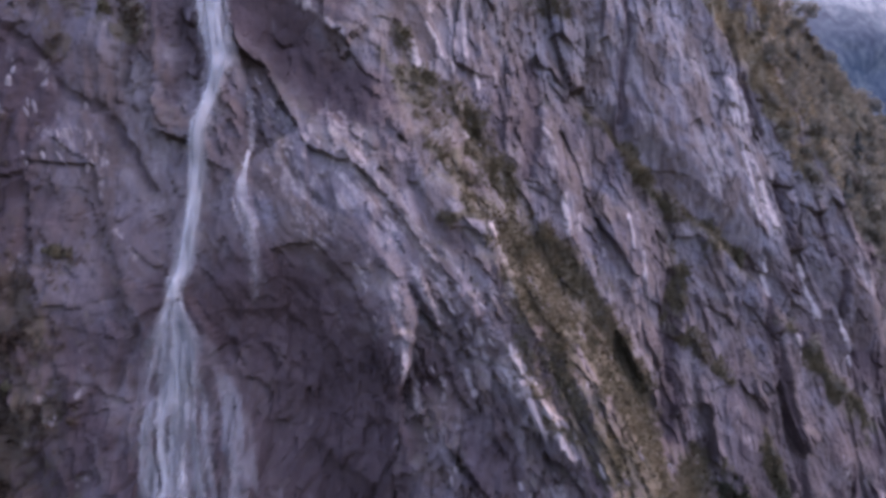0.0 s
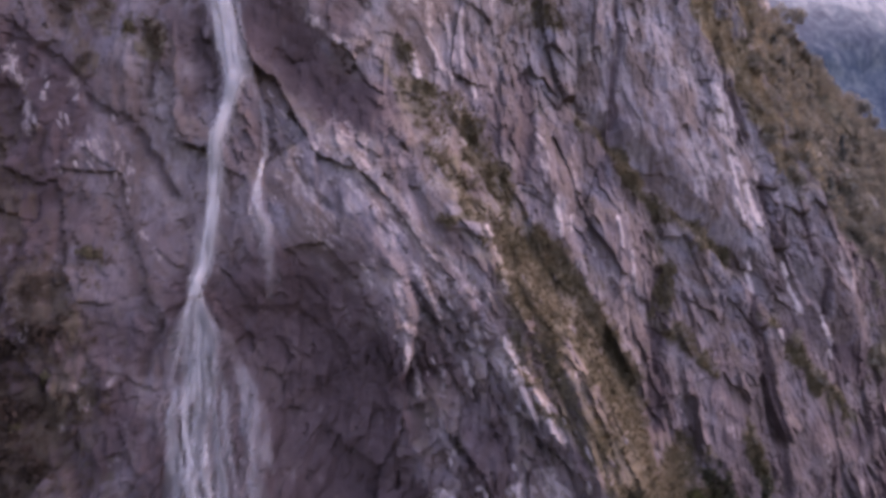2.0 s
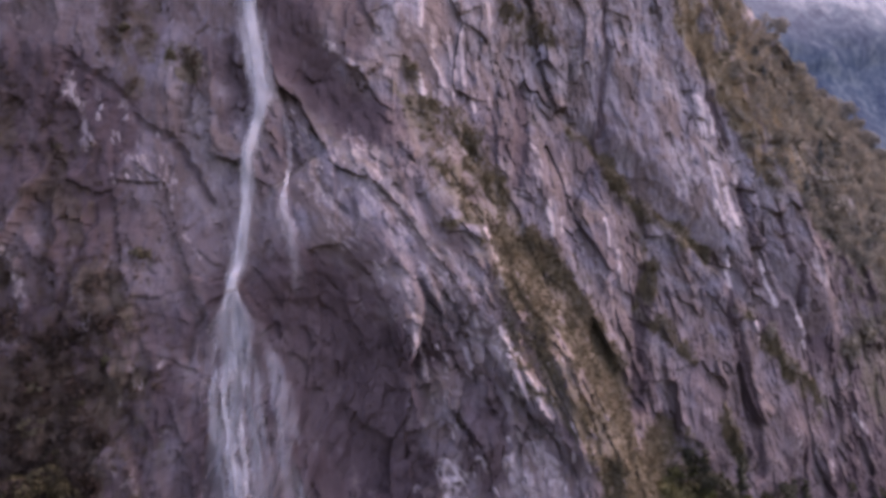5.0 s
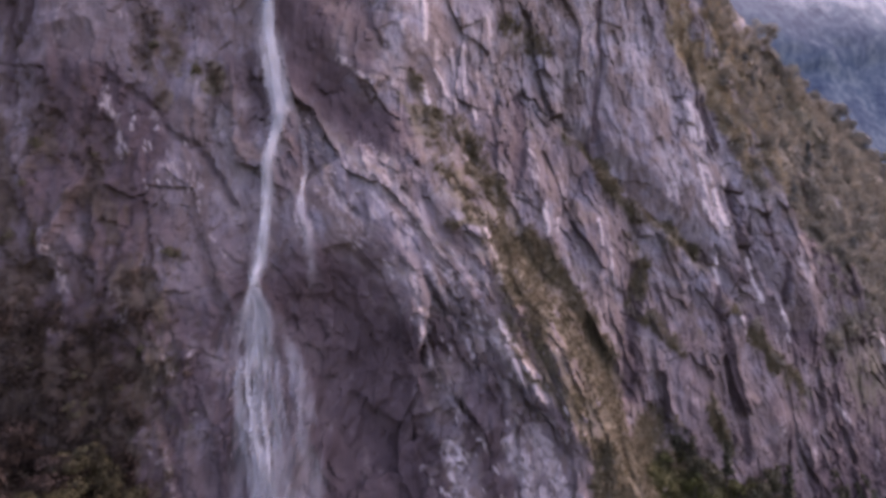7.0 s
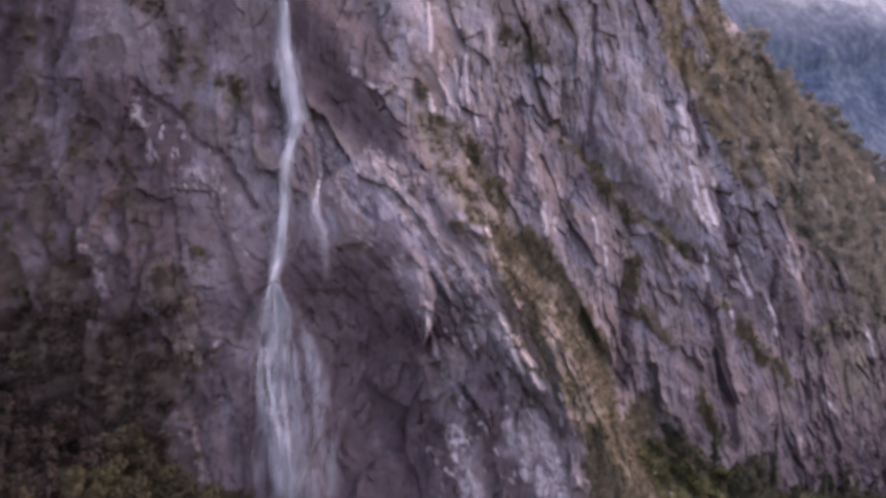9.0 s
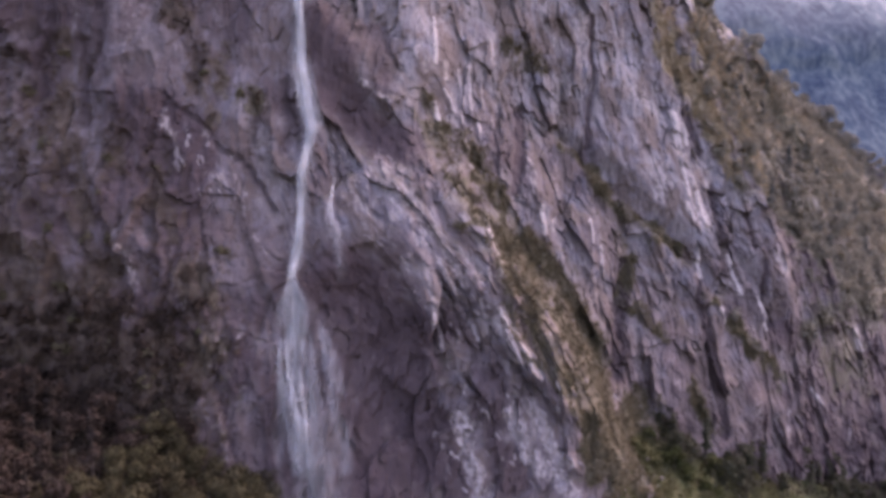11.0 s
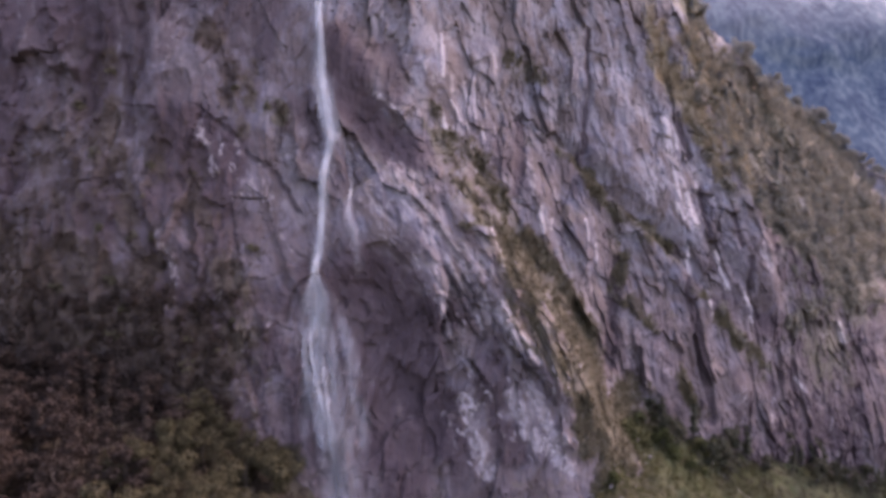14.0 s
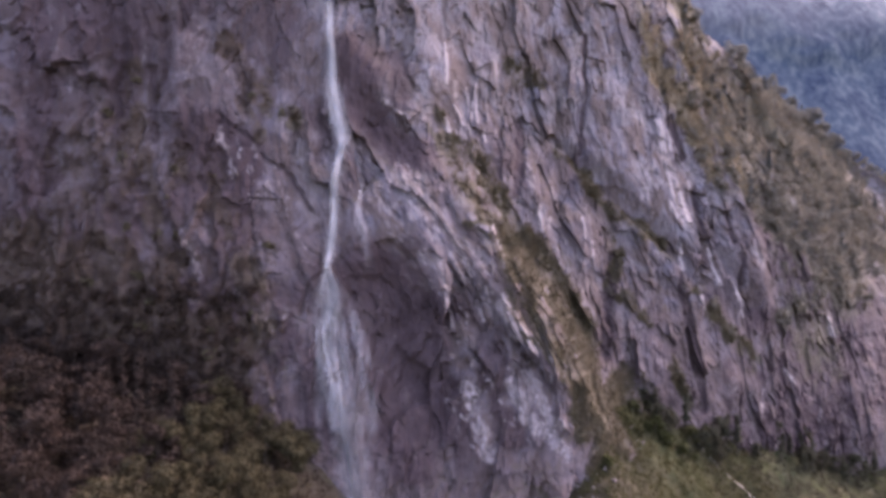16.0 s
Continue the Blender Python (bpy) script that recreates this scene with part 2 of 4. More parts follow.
# ---- the shape of the cliff ----
WALL_X = [-140, -105, -75, -45, -15, 15, 45, 80, 120, 165, 215, 290, 400]
WALL_Z = [50, 85, 115, 145, 180, 230, 320]
WALL_Y = np.array([
    [92, 92, 95, 102, 114, 129, 147, 173, 195, 218, 249, 295, 373],
    [94, 93, 98, 108, 121, 137, 156, 181, 199, 225, 254, 309, 397],
    [96, 95, 103, 113, 127, 145, 168, 190, 208, 230, 260, 324, 419],
    [100, 103, 112, 120, 133, 154, 178, 197, 215, 238, 273, 343, 442],
    [106, 112, 120, 127, 141, 166, 188, 205, 222, 252, 296, 370, 471],
    [112, 117, 125, 135, 148, 168, 187, 207, 232, 275, 330, 415, 515],
    [121, 126, 135, 147, 162, 179, 196, 219, 256, 313, 388, 501, 604]], float)
RAMP = [(-44, 174), (-28, 163), (-14, 159.5), (-3, 148.5), (6, 136), (17, 119), (31, 102), (43, 84.5), (53, 68), (66, 42)]


def ease(a, b, v):
    u = np.clip((v - a) / (b - a), 0, 1)
    return u * u * (3 - 2 * u)


def rand2(ix, iz, seed):
    """A random number from 0 to 1 for each cell of a grid."""
    h = (ix.astype(np.int64) * 374761393 + iz.astype(np.int64) * 668265263 + seed * 1442695041) & 0xFFFFFFFF
    h = ((h ^ (h >> 13)) * 1274126177) & 0xFFFFFFFF
    h = ((h ^ (h >> 16)) * 2246822519) & 0xFFFFFFFF
    return ((h ^ (h >> 15)) & 0xFFFFFF) / float(0x1000000)


def wavy(x, z, seed):
    """Smooth noise, -1 to 1."""
    ix, iz = np.floor(x), np.floor(z)
    u, v = x - ix, z - iz
    u, v = u * u * u * (u * (6 * u - 15) + 10), v * v * v * (v * (6 * v - 15) + 10)
    a, b = rand2(ix, iz, seed), rand2(ix + 1, iz, seed)
    c, d = rand2(ix, iz + 1, seed), rand2(ix + 1, iz + 1, seed)
    return 2 * ((a * (1 - u) + b * u) * (1 - v) + (c * (1 - u) + d * u) * v) - 1


def rough(x, z, seed, octaves=4, gain=0.5):
    total, size = 0, 1.0
    for k in range(octaves):
        total = total + size * wavy(x * 2 ** k, z * 2 ** k, seed + 17 * k)
        size *= gain
    return total


def facets(u, v, seed, tilt=1.0):
    """Broken rock: cells with tilted flat faces. Returns the relief of the faces and the gap to the nearest joint."""
    ix, iz = np.floor(u), np.floor(v)
    near = np.full(u.shape, 9.0)
    second = np.full(u.shape, 9.0)
    face = np.zeros(u.shape)
    for i in (-1, 0, 1):
        for j in (-1, 0, 1):
            a, b = ix + i, iz + j
            du = u - a - 0.1 - 0.8 * rand2(a, b, seed)
            dv = v - b - 0.1 - 0.8 * rand2(a, b, seed + 1)
            dist = np.abs(du) * 0.5 + np.sqrt(du * du + dv * dv)
            flat = (rand2(a, b, seed + 2) - 0.5) + tilt * (du * (rand2(a, b, seed + 3) * 2 - 1) + dv * (rand2(a, b, seed + 4) * 1.6 - 0.6))
            closer = dist < near
            second = np.where(closer, near, np.minimum(second, dist))
            face = np.where(closer, flat, face)
            near = np.where(closer, dist, near)
    return face, second - near


def beside(x, z, line):
    """Signed distance to a line of points: positive on its left as one goes along it."""
    best, signed = np.full(np.shape(x), 1e9), np.zeros(np.shape(x))
    for (ax, az), (bx, bz) in zip(line[:-1], line[1:]):
        dx, dz = bx - ax, bz - az
        t = np.clip(((x - ax) * dx + (z - az) * dz) / (dx * dx + dz * dz), 0, 1)
        px, pz = x - ax - dx * t, z - az - dz * t
        d = np.hypot(px, pz)
        closer = d < best
        best = np.where(closer, d, best)
        signed = np.where(closer, d * np.sign(pz * dx - px * dz), signed)
    return signed


def patch(x, z, cx, cz, rx, rz, lean=0.0):
    """1 in the middle of an oval patch, 0 outside it; lean: how far it shifts right for each metre down."""
    return np.exp(-(((x - cx + lean * (z - cz)) / rx) ** 2 + ((z - cz) / rz) ** 2) ** 1.5)


def wall(x, z):
    i = np.clip(np.searchsorted(WALL_X, x) - 1, 0, len(WALL_X) - 2)
    j = np.clip(np.searchsorted(WALL_Z, z) - 1, 0, len(WALL_Z) - 2)
    wx, wz = np.array(WALL_X, float), np.array(WALL_Z, float)
    a = np.clip((x - wx[i]) / (wx[i + 1] - wx[i]), -2, 1)
    b = np.clip((z - wz[j]) / (wz[j + 1] - wz[j]), -2, 1)
    a, b = np.where(i == 0, np.maximum(a, -0.5), a), np.where(j == 0, np.maximum(b, -1.5), b)
    back = (WALL_Y[j, i] * (1 - a) + WALL_Y[j, i + 1] * a) * (1 - b) + (WALL_Y[j + 1, i] * (1 - a) + WALL_Y[j + 1, i + 1] * a) * b
    spur = 29 * np.exp(-((x - 48) / 50) ** 2) * ease(215, 150, z) * ease(-45, -20, x)
    return back - spur * ease(9, -9, beside(x, z, RAMP))


# strokes of bare rock, recesses, brush, and seepage with painted shade: a line of (x, z), half width, amount
PALE_DOME = [
    ([(-25.5, 149), (-21.6, 142), (-19.5, 133)], 5.8, 0.5), ([(-20, 146), (-15.5, 134), (-12, 122)], 4.0, 0.45), ([(-33, 141.5), (-28, 146.5), (-24, 149.5)], 2.0, 0.5), ([(-33, 138), (-29, 131), (-27, 124)], 5.0, 0.45),
    ([(-26.3, 146.5), (-24.3, 136.8), (-22, 123.1)], 6.5, 0.30), ([(-36.9, 138.3), (-31.7, 143.4), (-26.9, 147.9)], 2.6, 0.35),
    ([(-33.7, 143.7), (-29.8, 135.9), (-26.7, 126.5)], 2.6, 0.45), ([(-15.8, 121.4), (-16.5, 114.7)], 2, 0.35),
    ([(-18.2, 117.2), (-15.7, 112.1)], 0.85, 0.7), ([(-9.1, 126.5), (-1.4, 114.4), (2.3, 107.7)], 2.1, 0.6),
    ([(-10.7, 111.2), (-7.8, 102), (-7.1, 93.1)], 1.2, 0.6), ([(-5.7, 114.5), (0.3, 104.4)], 1.5, 0.6)]
PALE_UPPER = [
    ([(-8.3, 205.5), (-7.1, 197.6), (-7.7, 188.3)], 0.98, 1), ([(-22.9, 201.5), (-21.1, 192.2), (-19.6, 184.5)], 2.4, 0.4),
    ([(-14.2, 193.5), (-11.4, 186.2)], 2.7, 0.5), ([(-3.9, 189.3), (-3.3, 184)], 1.6, 0.6), ([(-9.6, 175.7), (-5.8, 167.3)], 1.7, 1),
    ([(-3.9, 179.2), (0.4, 171.1)], 0.85, 0.9), ([(-6.8, 164.1), (-5.2, 156.6)], 1.1, 0.8), ([(-33.2, 177.6), (-28, 173.6), (-23.7, 170.7)], 1.4, 0.6),
    ([(1.8, 189.4), (2.6, 168.9)], 0.85, 0.7), ([(5.7, 190.6), (6.4, 172.9)], 0.85, 0.7), ([(10.2, 190.1), (11.6, 175.2)], 0.85, 0.5),
    ([(14.6, 204.1), (15.9, 194.7)], 1.3, 0.6)]
PALE_RAMP = [
    ([(4.1, 159.7), (6.8, 150.3)], 1.2, 0.6), ([(-3, 144.9), (-1.2, 139.2)], 0.85, 0.7), ([(11.1, 125.2), (13.3, 121.7)], 0.85, 0.9),
    ([(13.4, 119.8), (14.7, 114.5)], 0.89, 1), ([(14.3, 112.2), (15.2, 109.5)], 0.85, 0.9), ([(10.7, 112.6), (10.9, 107.9)], 0.86, 0.6),
    ([(8.8, 169.1), (9.6, 164.2)], 0.85, 0.8), ([(15.2, 170.3), (15.3, 166.5)], 0.85, 0.7), ([(0.4, 121.3), (3.8, 112.7)], 1, 0.5),
    ([(7.9, 102.6), (9.6, 95.7)], 0.85, 0.9), ([(4.9, 93.2), (7.2, 89.2)], 0.85, 0.8), ([(-5.8, 93), (-5, 86.4)], 0.99, 0.6),
    ([(-0.2, 92.9), (0.4, 86.6)], 0.99, 0.6)]
PALE_ROCK = [
    ([(14.2, 95.5), (17.2, 90), (20.4, 84.3)], 3.0, 1), ([(21.8, 84.1), (27, 77.6)], 1, 0.7), ([(16.5, 67), (20.8, 58.5), (26.5, 49)], 3.0, 0.75),
    ([(23, 68.8), (28.5, 59), (32, 50)], 2.8, 0.65), ([(0.2, 65), (3.5, 53), (8, 40)], 3.6, 0.65), ([(-7, 60), (-4, 48)], 2.2, 0.4), ([(30, 46), (38, 40)], 3.0, 0.6), ([(33.2, 52.9), (36, 50.3)], 2.1, 0.7),
    ([(8.1, 67.7), (10.6, 63.5)], 0.85, 0.7), ([(-6.5, 74.3), (-4.9, 68.1)], 1.3, 0.4), ([(0.1, 78.7), (2.5, 73.9)], 1.1, 0.4),
    ([(26.7, 93.8), (29.9, 88.9)], 1.4, 0.4), ([(34.5, 85.1), (36.6, 78.8)], 0.85, 0.5)]
PALE_MID = [
    ([(58.6, 224.1), (57, 204.8), (61.4, 191.5)], 5.5, 0.5), ([(75, 236), (80, 215), (84, 195)], 7, 0.35), ([(52, 196.8), (52.8, 187.9)], 0.85, 0.8), ([(42.2, 185.8), (42.1, 179.3)], 0.93, 0.5),
    ([(30.7, 160.2), (32, 141.9)], 2.6, 0.5), ([(35.3, 134.9), (36.6, 124.8)], 1.3, 0.9), ([(43.6, 157.2), (43.4, 140.4)], 2, 0.45),
    ([(41.2, 130.1), (40.9, 124.8)], 0.85, 0.7), ([(58.2, 129.9), (58.9, 120.4)], 0.85, 0.9), ([(47.5, 127.5), (49.2, 118.3)], 1.3, 0.6),
    ([(62.6, 118.5), (63.2, 105.2)], 0.85, 0.8), ([(53.8, 112.1), (57.3, 97)], 2.6, 0.45)]
PALE_FACE = [
    ([(98.6, 158.8), (97.9, 134.3)], 5.6, 0.5), ([(69.1, 174.6), (70.5, 159.4)], 3.4, 0.35), ([(80, 196.2), (84.9, 173.5)], 5.1, 0.3),
    ([(78, 82.3), (79.5, 62.2)], 4, 0.45), ([(93.8, 67.3), (99.3, 57.3)], 3.5, 0.4), ([(77.9, 53.5), (79.2, 49.8)], 1.1, 0.9),
    ([(89.1, 101.2), (89.4, 98.9)], 0.95, 0.7), ([(72.8, 152.1), (73.5, 143.5)], 1.2, 0.4), ([(101.2, 94.1), (100.9, 80.2)], 2.9, 0.35),
    ([(106, 70.5), (106.5, 59)], 1.9, 0.3)]
# pale ridge rock, with the light on its edges painted in
PALE_RIDGE = [
    ([(110.8, 198.4), (114.7, 187.8)], 1.2, 1), ([(108.9, 183.8), (110.8, 169.8)], 2.4, 1), ([(114, 179.3), (115.2, 168.5)], 1.2, 1),
    ([(119.8, 168.3), (124, 157.7), (128.7, 146.5)], 1.2, 1), ([(111.7, 156.9), (114.6, 143.2)], 1.2, 1), ([(112.2, 138.5), (115.5, 131.8)], 1.5, 1),
    ([(119.4, 143.9), (124.4, 127.2)], 2.3, 1), ([(110.6, 167.6), (116.4, 146.5), (121.1, 128.2)], 4.2, 0.6),
    ([(119.3, 115.9), (118.9, 99.4)], 1.2, 0.9), ([(127.1, 88.2), (131.9, 80.9)], 1.3, 1), ([(138.1, 113), (140.7, 102), (143.5, 93.6)], 1.2, 1),
    ([(149.5, 99.5), (155.1, 85.5), (158.2, 75.4)], 1.2, 0.9)]
PALE_FAR = [
    ([(170.2, 115.9), (174.9, 102.7)], 3.9, 0.6), ([(234.9, 67.2), (236, 58.7)], 2.8, 1), ([(188.8, 42.4), (195, 33.7)], 1.1, 0.8),
    ([(217.7, 17), (216.5, 8.2)], 1.2, 0.6), ([(146.3, 42.4), (146.5, 26.3)], 3.8, 0.45), ([(168.5, 33.9), (163.7, 23.4)], 1.6, 0.6),
    ([(169.8, 63.2), (176.2, 49.2)], 3.3, 0.4), ([(198.8, 15.7), (195.5, 0.7)], 2.8, 0.35), ([(162.8, 95.6), (165.1, 84.8)], 2.2, 0.4)]
PALE_LEFT = [
    ([(-97, 205), (-101, 190), (-106, 180)], 8, 0.32), ([(-112.1, 180.1), (-109.9, 174.7)], 1.6, 0.35), ([(-89.9, 185.3), (-87.4, 180.2)], 1.3, 0.4),
    ([(-92, 163.2), (-90.4, 156)], 1.7, 0.5), ([(-88.1, 156), (-87.1, 144.8)], 1.4, 0.5), ([(-85.5, 147.6), (-84.4, 145.8)], 0.85, 0.7),
    ([(-80.1, 156.4), (-78.4, 151.5)], 0.96, 0.5), ([(-77.3, 144.2), (-74.6, 140.3)], 1.4, 0.5), ([(-71.7, 144.4), (-67.8, 137.2)], 1.4, 0.5),
    ([(-67.1, 137.5), (-67.5, 130.8)], 1.1, 0.4), ([(-63.8, 134.4), (-61.4, 128.9)], 1.6, 0.3), ([(-62.9, 123.5), (-60.1, 119.7)], 1.6, 0.4),
    ([(-71.4, 180.6), (-70.9, 178.1)], 0.85, 0.5)]
PALE_LOW_LEFT = [
    ([(-100.7, 124.1), (-97.2, 116.1), (-95.4, 108.8), (-96.3, 100)], 1.9, 0.5), ([(-84.3, 111.7), (-81.7, 107), (-82.4, 102.4)], 1.5, 0.5),
    ([(-79.1, 117.2), (-79.2, 112.8)], 2.1, 0.35), ([(-66.5, 100.8), (-66.6, 94.3)], 1.5, 0.4), ([(-71.9, 92.4), (-71.2, 88.1)], 1.3, 0.5),
    ([(-76.5, 94.1), (-74.8, 85)], 0.85, 0.5), ([(-108.1, 97.8), (-107, 91.9)], 1.1, 0.3), ([(-73, 71.6), (-68.9, 64.8), (-67.4, 58.7)], 2.6, 0.35),
    ([(-65.5, 77.5), (-62, 70.7)], 2.5, 0.35), ([(-75.1, 62.5), (-74.5, 58.4)], 1.4, 0.3), ([(-109.1, 108.4), (-106.9, 107)], 0.85, 0.3),
    ([(-113.6, 166.5), (-108.6, 136.7)], 1.1, 0.35)]
DARK_MID = [
    ([(64.9, 225.6), (63.9, 210.8), (63.8, 191.3), (61.4, 178.8), (61, 163.6)], 1.5, 4.5), ([(26.9, 176), (26.4, 157.4), (24.2, 141.8)], 2.6, 5),
    ([(15.7, 164.8), (16.4, 148.6)], 1, 3), ([(5.2, 154.3), (9.2, 148.5)], 1.8, 3.5), ([(5.9, 138), (9.1, 130.8)], 1.5, 3.5),
    ([(0.7, 143.4), (5.5, 136.4)], 0.74, 2.5), ([(36.4, 151.7), (37.1, 140.1)], 0.7, 2), ([(40.7, 138.5), (41, 127)], 0.7, 2),
    ([(56.4, 155.9), (54, 142.6)], 2.8, 3), ([(75.3, 110.3), (71.9, 91.5), (66.9, 65)], 3.4, 8), ([(11.9, 78.5), (13.8, 64)], 3.2, 4)]
DARK_EAST = [
    ([(116.4, 88.5), (120, 66.6), (125, 44.5), (125.9, 30.2)], 2.7, 8), ([(161, 72.5), (163.8, 50.7)], 1.6, 4),
    ([(161.5, 109.2), (159.5, 85.2)], 1.6, 5), ([(113.9, 105.5), (114.4, 88.2)], 1.5, 4), ([(153.2, 134), (157.4, 117.5)], 2.2, 4),
    ([(119.1, 186.3), (126.5, 165.6)], 2.2, 5), ([(132.1, 147.2), (133.4, 123)], 1.9, 4), ([(180.6, 48.5), (188.7, 28.5)], 1.9, 3),
    ([(209, 55.2), (211.1, 23.9)], 2, 3)]
DARK_WEST = [
    ([(-131, 210), (-129, 187), (-128, 170)], 4.5, 7), ([(-113, 204), (-110, 188), (-113, 176)], 1.8, 5),
    ([(-68, 172), (-65.5, 160), (-67, 154)], 0.9, 3),     ([(-117.2, 186.2), (-115.4, 173.2), (-114.8, 158.5)], 1.6, 5), ([(-91.2, 153.4), (-89.8, 143)], 1.9, 3),
    ([(-92.1, 168), (-85.6, 163), (-79.8, 157.8)], 0.96, 2.5), ([(-76.7, 152.4), (-68.7, 147.2), (-58.9, 131.5)], 1.1, 3.5),
    ([(-57.3, 174.9), (-54.8, 160.1), (-57.3, 152.1)], 2.3, 3.5), ([(-52.5, 109.8), (-58.3, 104.6), (-60.8, 95.1)], 0.92, 3),
    ([(-62.3, 69.7), (-59.2, 55.1)], 2.7, 3), ([(-100, 114.7), (-99.6, 103)], 1.1, 3), ([(-42.6, 151.1), (-36.3, 148.8), (-37.8, 144.4)], 1.2, 1.2),
    ([(-25.5, 135.9), (-24, 129.5), (-24.6, 124.5)], 1, 2.5), ([(-33.9, 140.5), (-31.4, 135.3), (-26.4, 129.2)], 0.85, 2)]
DARK_DOME = [
    ([(-47, 115.2), (-39, 116.9), (-29.7, 118.1), (-23.1, 114.7)], 2.3, 1), ([(-10, 144.2), (-3.9, 126.5), (5.6, 119.5)], 1.6, 2.5),
    ([(-6.5, 110.3), (-1.1, 101.9)], 1, 3), ([(-14.1, 126.5), (-12.9, 114.6)], 1.2, 2), ([(8.9, 109.3), (8.5, 104.2)], 1, 2),
    ([(-19.6, 182.7), (-24.9, 189.4), (-25.9, 201.1)], 1.1, 2.5), ([(22.4, 76.5), (35.2, 72.6)], 1.7, 3), ([(40.6, 68.7), (41.7, 59.4)], 2, 3),
    ([(16.8, 86.3), (20.8, 78.2)], 0.99, 2)]
BRUSH_RAMP = [
    ([(5.9, 160), (10.4, 146.9), (16.5, 136.7), (26.1, 121.1)], 5.6, 0.8), ([(24.7, 119.1), (31.7, 109.1), (39.7, 97), (47.7, 84.9)], 10.5, 0.9),
    ([(47, 86.7), (51.6, 77), (53.8, 68.6)], 9.5, 0.9), ([(25.8, 100.9), (31.9, 88.6), (37.4, 77.1)], 7.2, 0.75),
    ([(13.8, 98.9), (21.9, 86), (33.6, 75.1)], 3.4, 0.6), ([(41.4, 74.7), (49.3, 63.2), (66, 44.3), (84, 29.7)], 5.7, 1),
    ([(0.5, 128.3), (11.7, 126.7), (20.2, 122.1)], 1.7, 0.7), ([(-14.1, 177.7), (-8.6, 166.7), (0.9, 163.3)], 2.5, 0.6),
    ([(17.5, 114), (24.4, 98.8), (32.2, 83.1)], 7.3, 0.55), ([(37.4, 77.1), (42, 62.3), (45.7, 47.5)], 5.3, 0.9),
    ([(-11.4, 170.3), (-3, 153.2), (6.2, 136.1), (15.6, 123)], 5.6, 0.55)]
BRUSH_EAST = [
    ([(47.6, 162.4), (60.2, 153.2)], 3.3, 0.6), ([(62.8, 151.4), (76.1, 135.1), (94.7, 123.1), (107.5, 115)], 4.9, 0.75),
    ([(72.6, 120.7), (80.5, 111.2), (74.4, 99)], 3.7, 0.6), ([(71.5, 95.9), (84.6, 88.7), (94.6, 78.1)], 3.9, 0.65),
    ([(136.8, 77.5), (149.8, 63), (163.8, 50.7)], 6.8, 0.7), ([(103.3, 221.5), (107.9, 208.5), (119.5, 197.7)], 4.9, 0.9),
    ([(158.8, 175.7), (181.4, 149.8), (206.6, 131.6)], 6, 0.8), ([(104.8, 56.9), (116.4, 35.5)], 4.3, 0.6), ([(117.9, 93.2), (131.2, 91.1)], 2.5, 0.6),
    ([(23.4, 202), (38.2, 198.7)], 6.8, 0.45)]
BRUSH_WEST = [
    ([(-80, 112), (-75, 90), (-73, 64)], 7, 0.62),     ([(-91, 195), (-80, 176), (-66, 169)], 5, 0.75), ([(-124, 186), (-122, 160), (-121, 140)], 5, 0.7),     ([(-119.4, 168), (-114.2, 141.2), (-111.9, 119.1)], 4.5, 0.6), ([(-101.9, 150.8), (-93.4, 137), (-90.2, 123.3)], 6.3, 0.6),
    ([(-87.3, 173.9), (-78.6, 161.9)], 3.9, 0.65), ([(-76.2, 186.8), (-81.4, 175.8)], 3.7, 0.5), ([(-105.5, 111.9), (-104.6, 81)], 6.8, 0.85),
    ([(-89.7, 98.6), (-86.3, 74.5)], 6, 0.85), ([(-79.7, 103.3), (-77.6, 79.4)], 2, 0.65), ([(-100.4, 170.6), (-96.9, 164.2)], 3.2, 0.4),
    ([(-71.8, 120.2), (-70, 102.1)], 2.1, 0.45), ([(-58, 89.6), (-60.3, 81)], 2.1, 0.4), ([(-108.8, 72.6), (-82.1, 60.1)], 8.5, 0.95)]
# seepage, and shade painted along gullies and gaps between slabs
DAMP_SHADE = [
    ([(-38.8, 110.1), (-26.2, 104.6), (-18, 98.3)], 11, 1), ([(-30.5, 84.6), (-17.7, 77.8), (-20.6, 60)], 12, 0.95),
    ([(-44.8, 193.4), (-41.2, 175.5), (-33.5, 163.4), (-18.8, 156.4)], 10, 1), ([(-28.4, 192.7), (-26.5, 177.8)], 5.5, 0.7),
    ([(-60.2, 175.6), (-56.3, 160.8)], 3.4, 0.75), ([(10.4, 86.3), (13, 67.7)], 3.6, 0.8), ([(-44.3, 101), (-37.9, 78.9), (-37.2, 55.3)], 6.2, 0.7),
    ([(-17, 153), (-10, 138.8)], 2.8, 0.6), ([(-60.5, 68), (-59.5, 56.6)], 2.7, 0.7), ([(24.1, 173.1), (25, 144)], 2.6, 0.5),
    ([(74.3, 109.1), (68.3, 66.7)], 4, 0.6), ([(-39, 109), (-24, 101), (-19, 84), (-22, 62), (-20, 42)], 13, 1.0),
    ([(-47, 196), (-42, 178), (-30, 164), (-22, 157)], 9, 0.95), ([(-131, 210), (-129, 187), (-128, 165)], 6, 1.0), ([(-159, 215), (-154, 170), (-152, 130)], 9, 1.0), ([(-96, 150), (-94, 138)], 7, 0.8), ([(-116, 205), (-112, 188), (-114, 172)], 2.5, 0.8),
    ([(9, 76), (12, 62), (17, 46)], 4.5, 0.9), ([(-51, 106), (-52, 82), (-49, 50)], 9, 0.9), ([(-34, 100), (-32, 76), (-30, 50)], 9, 0.95)]


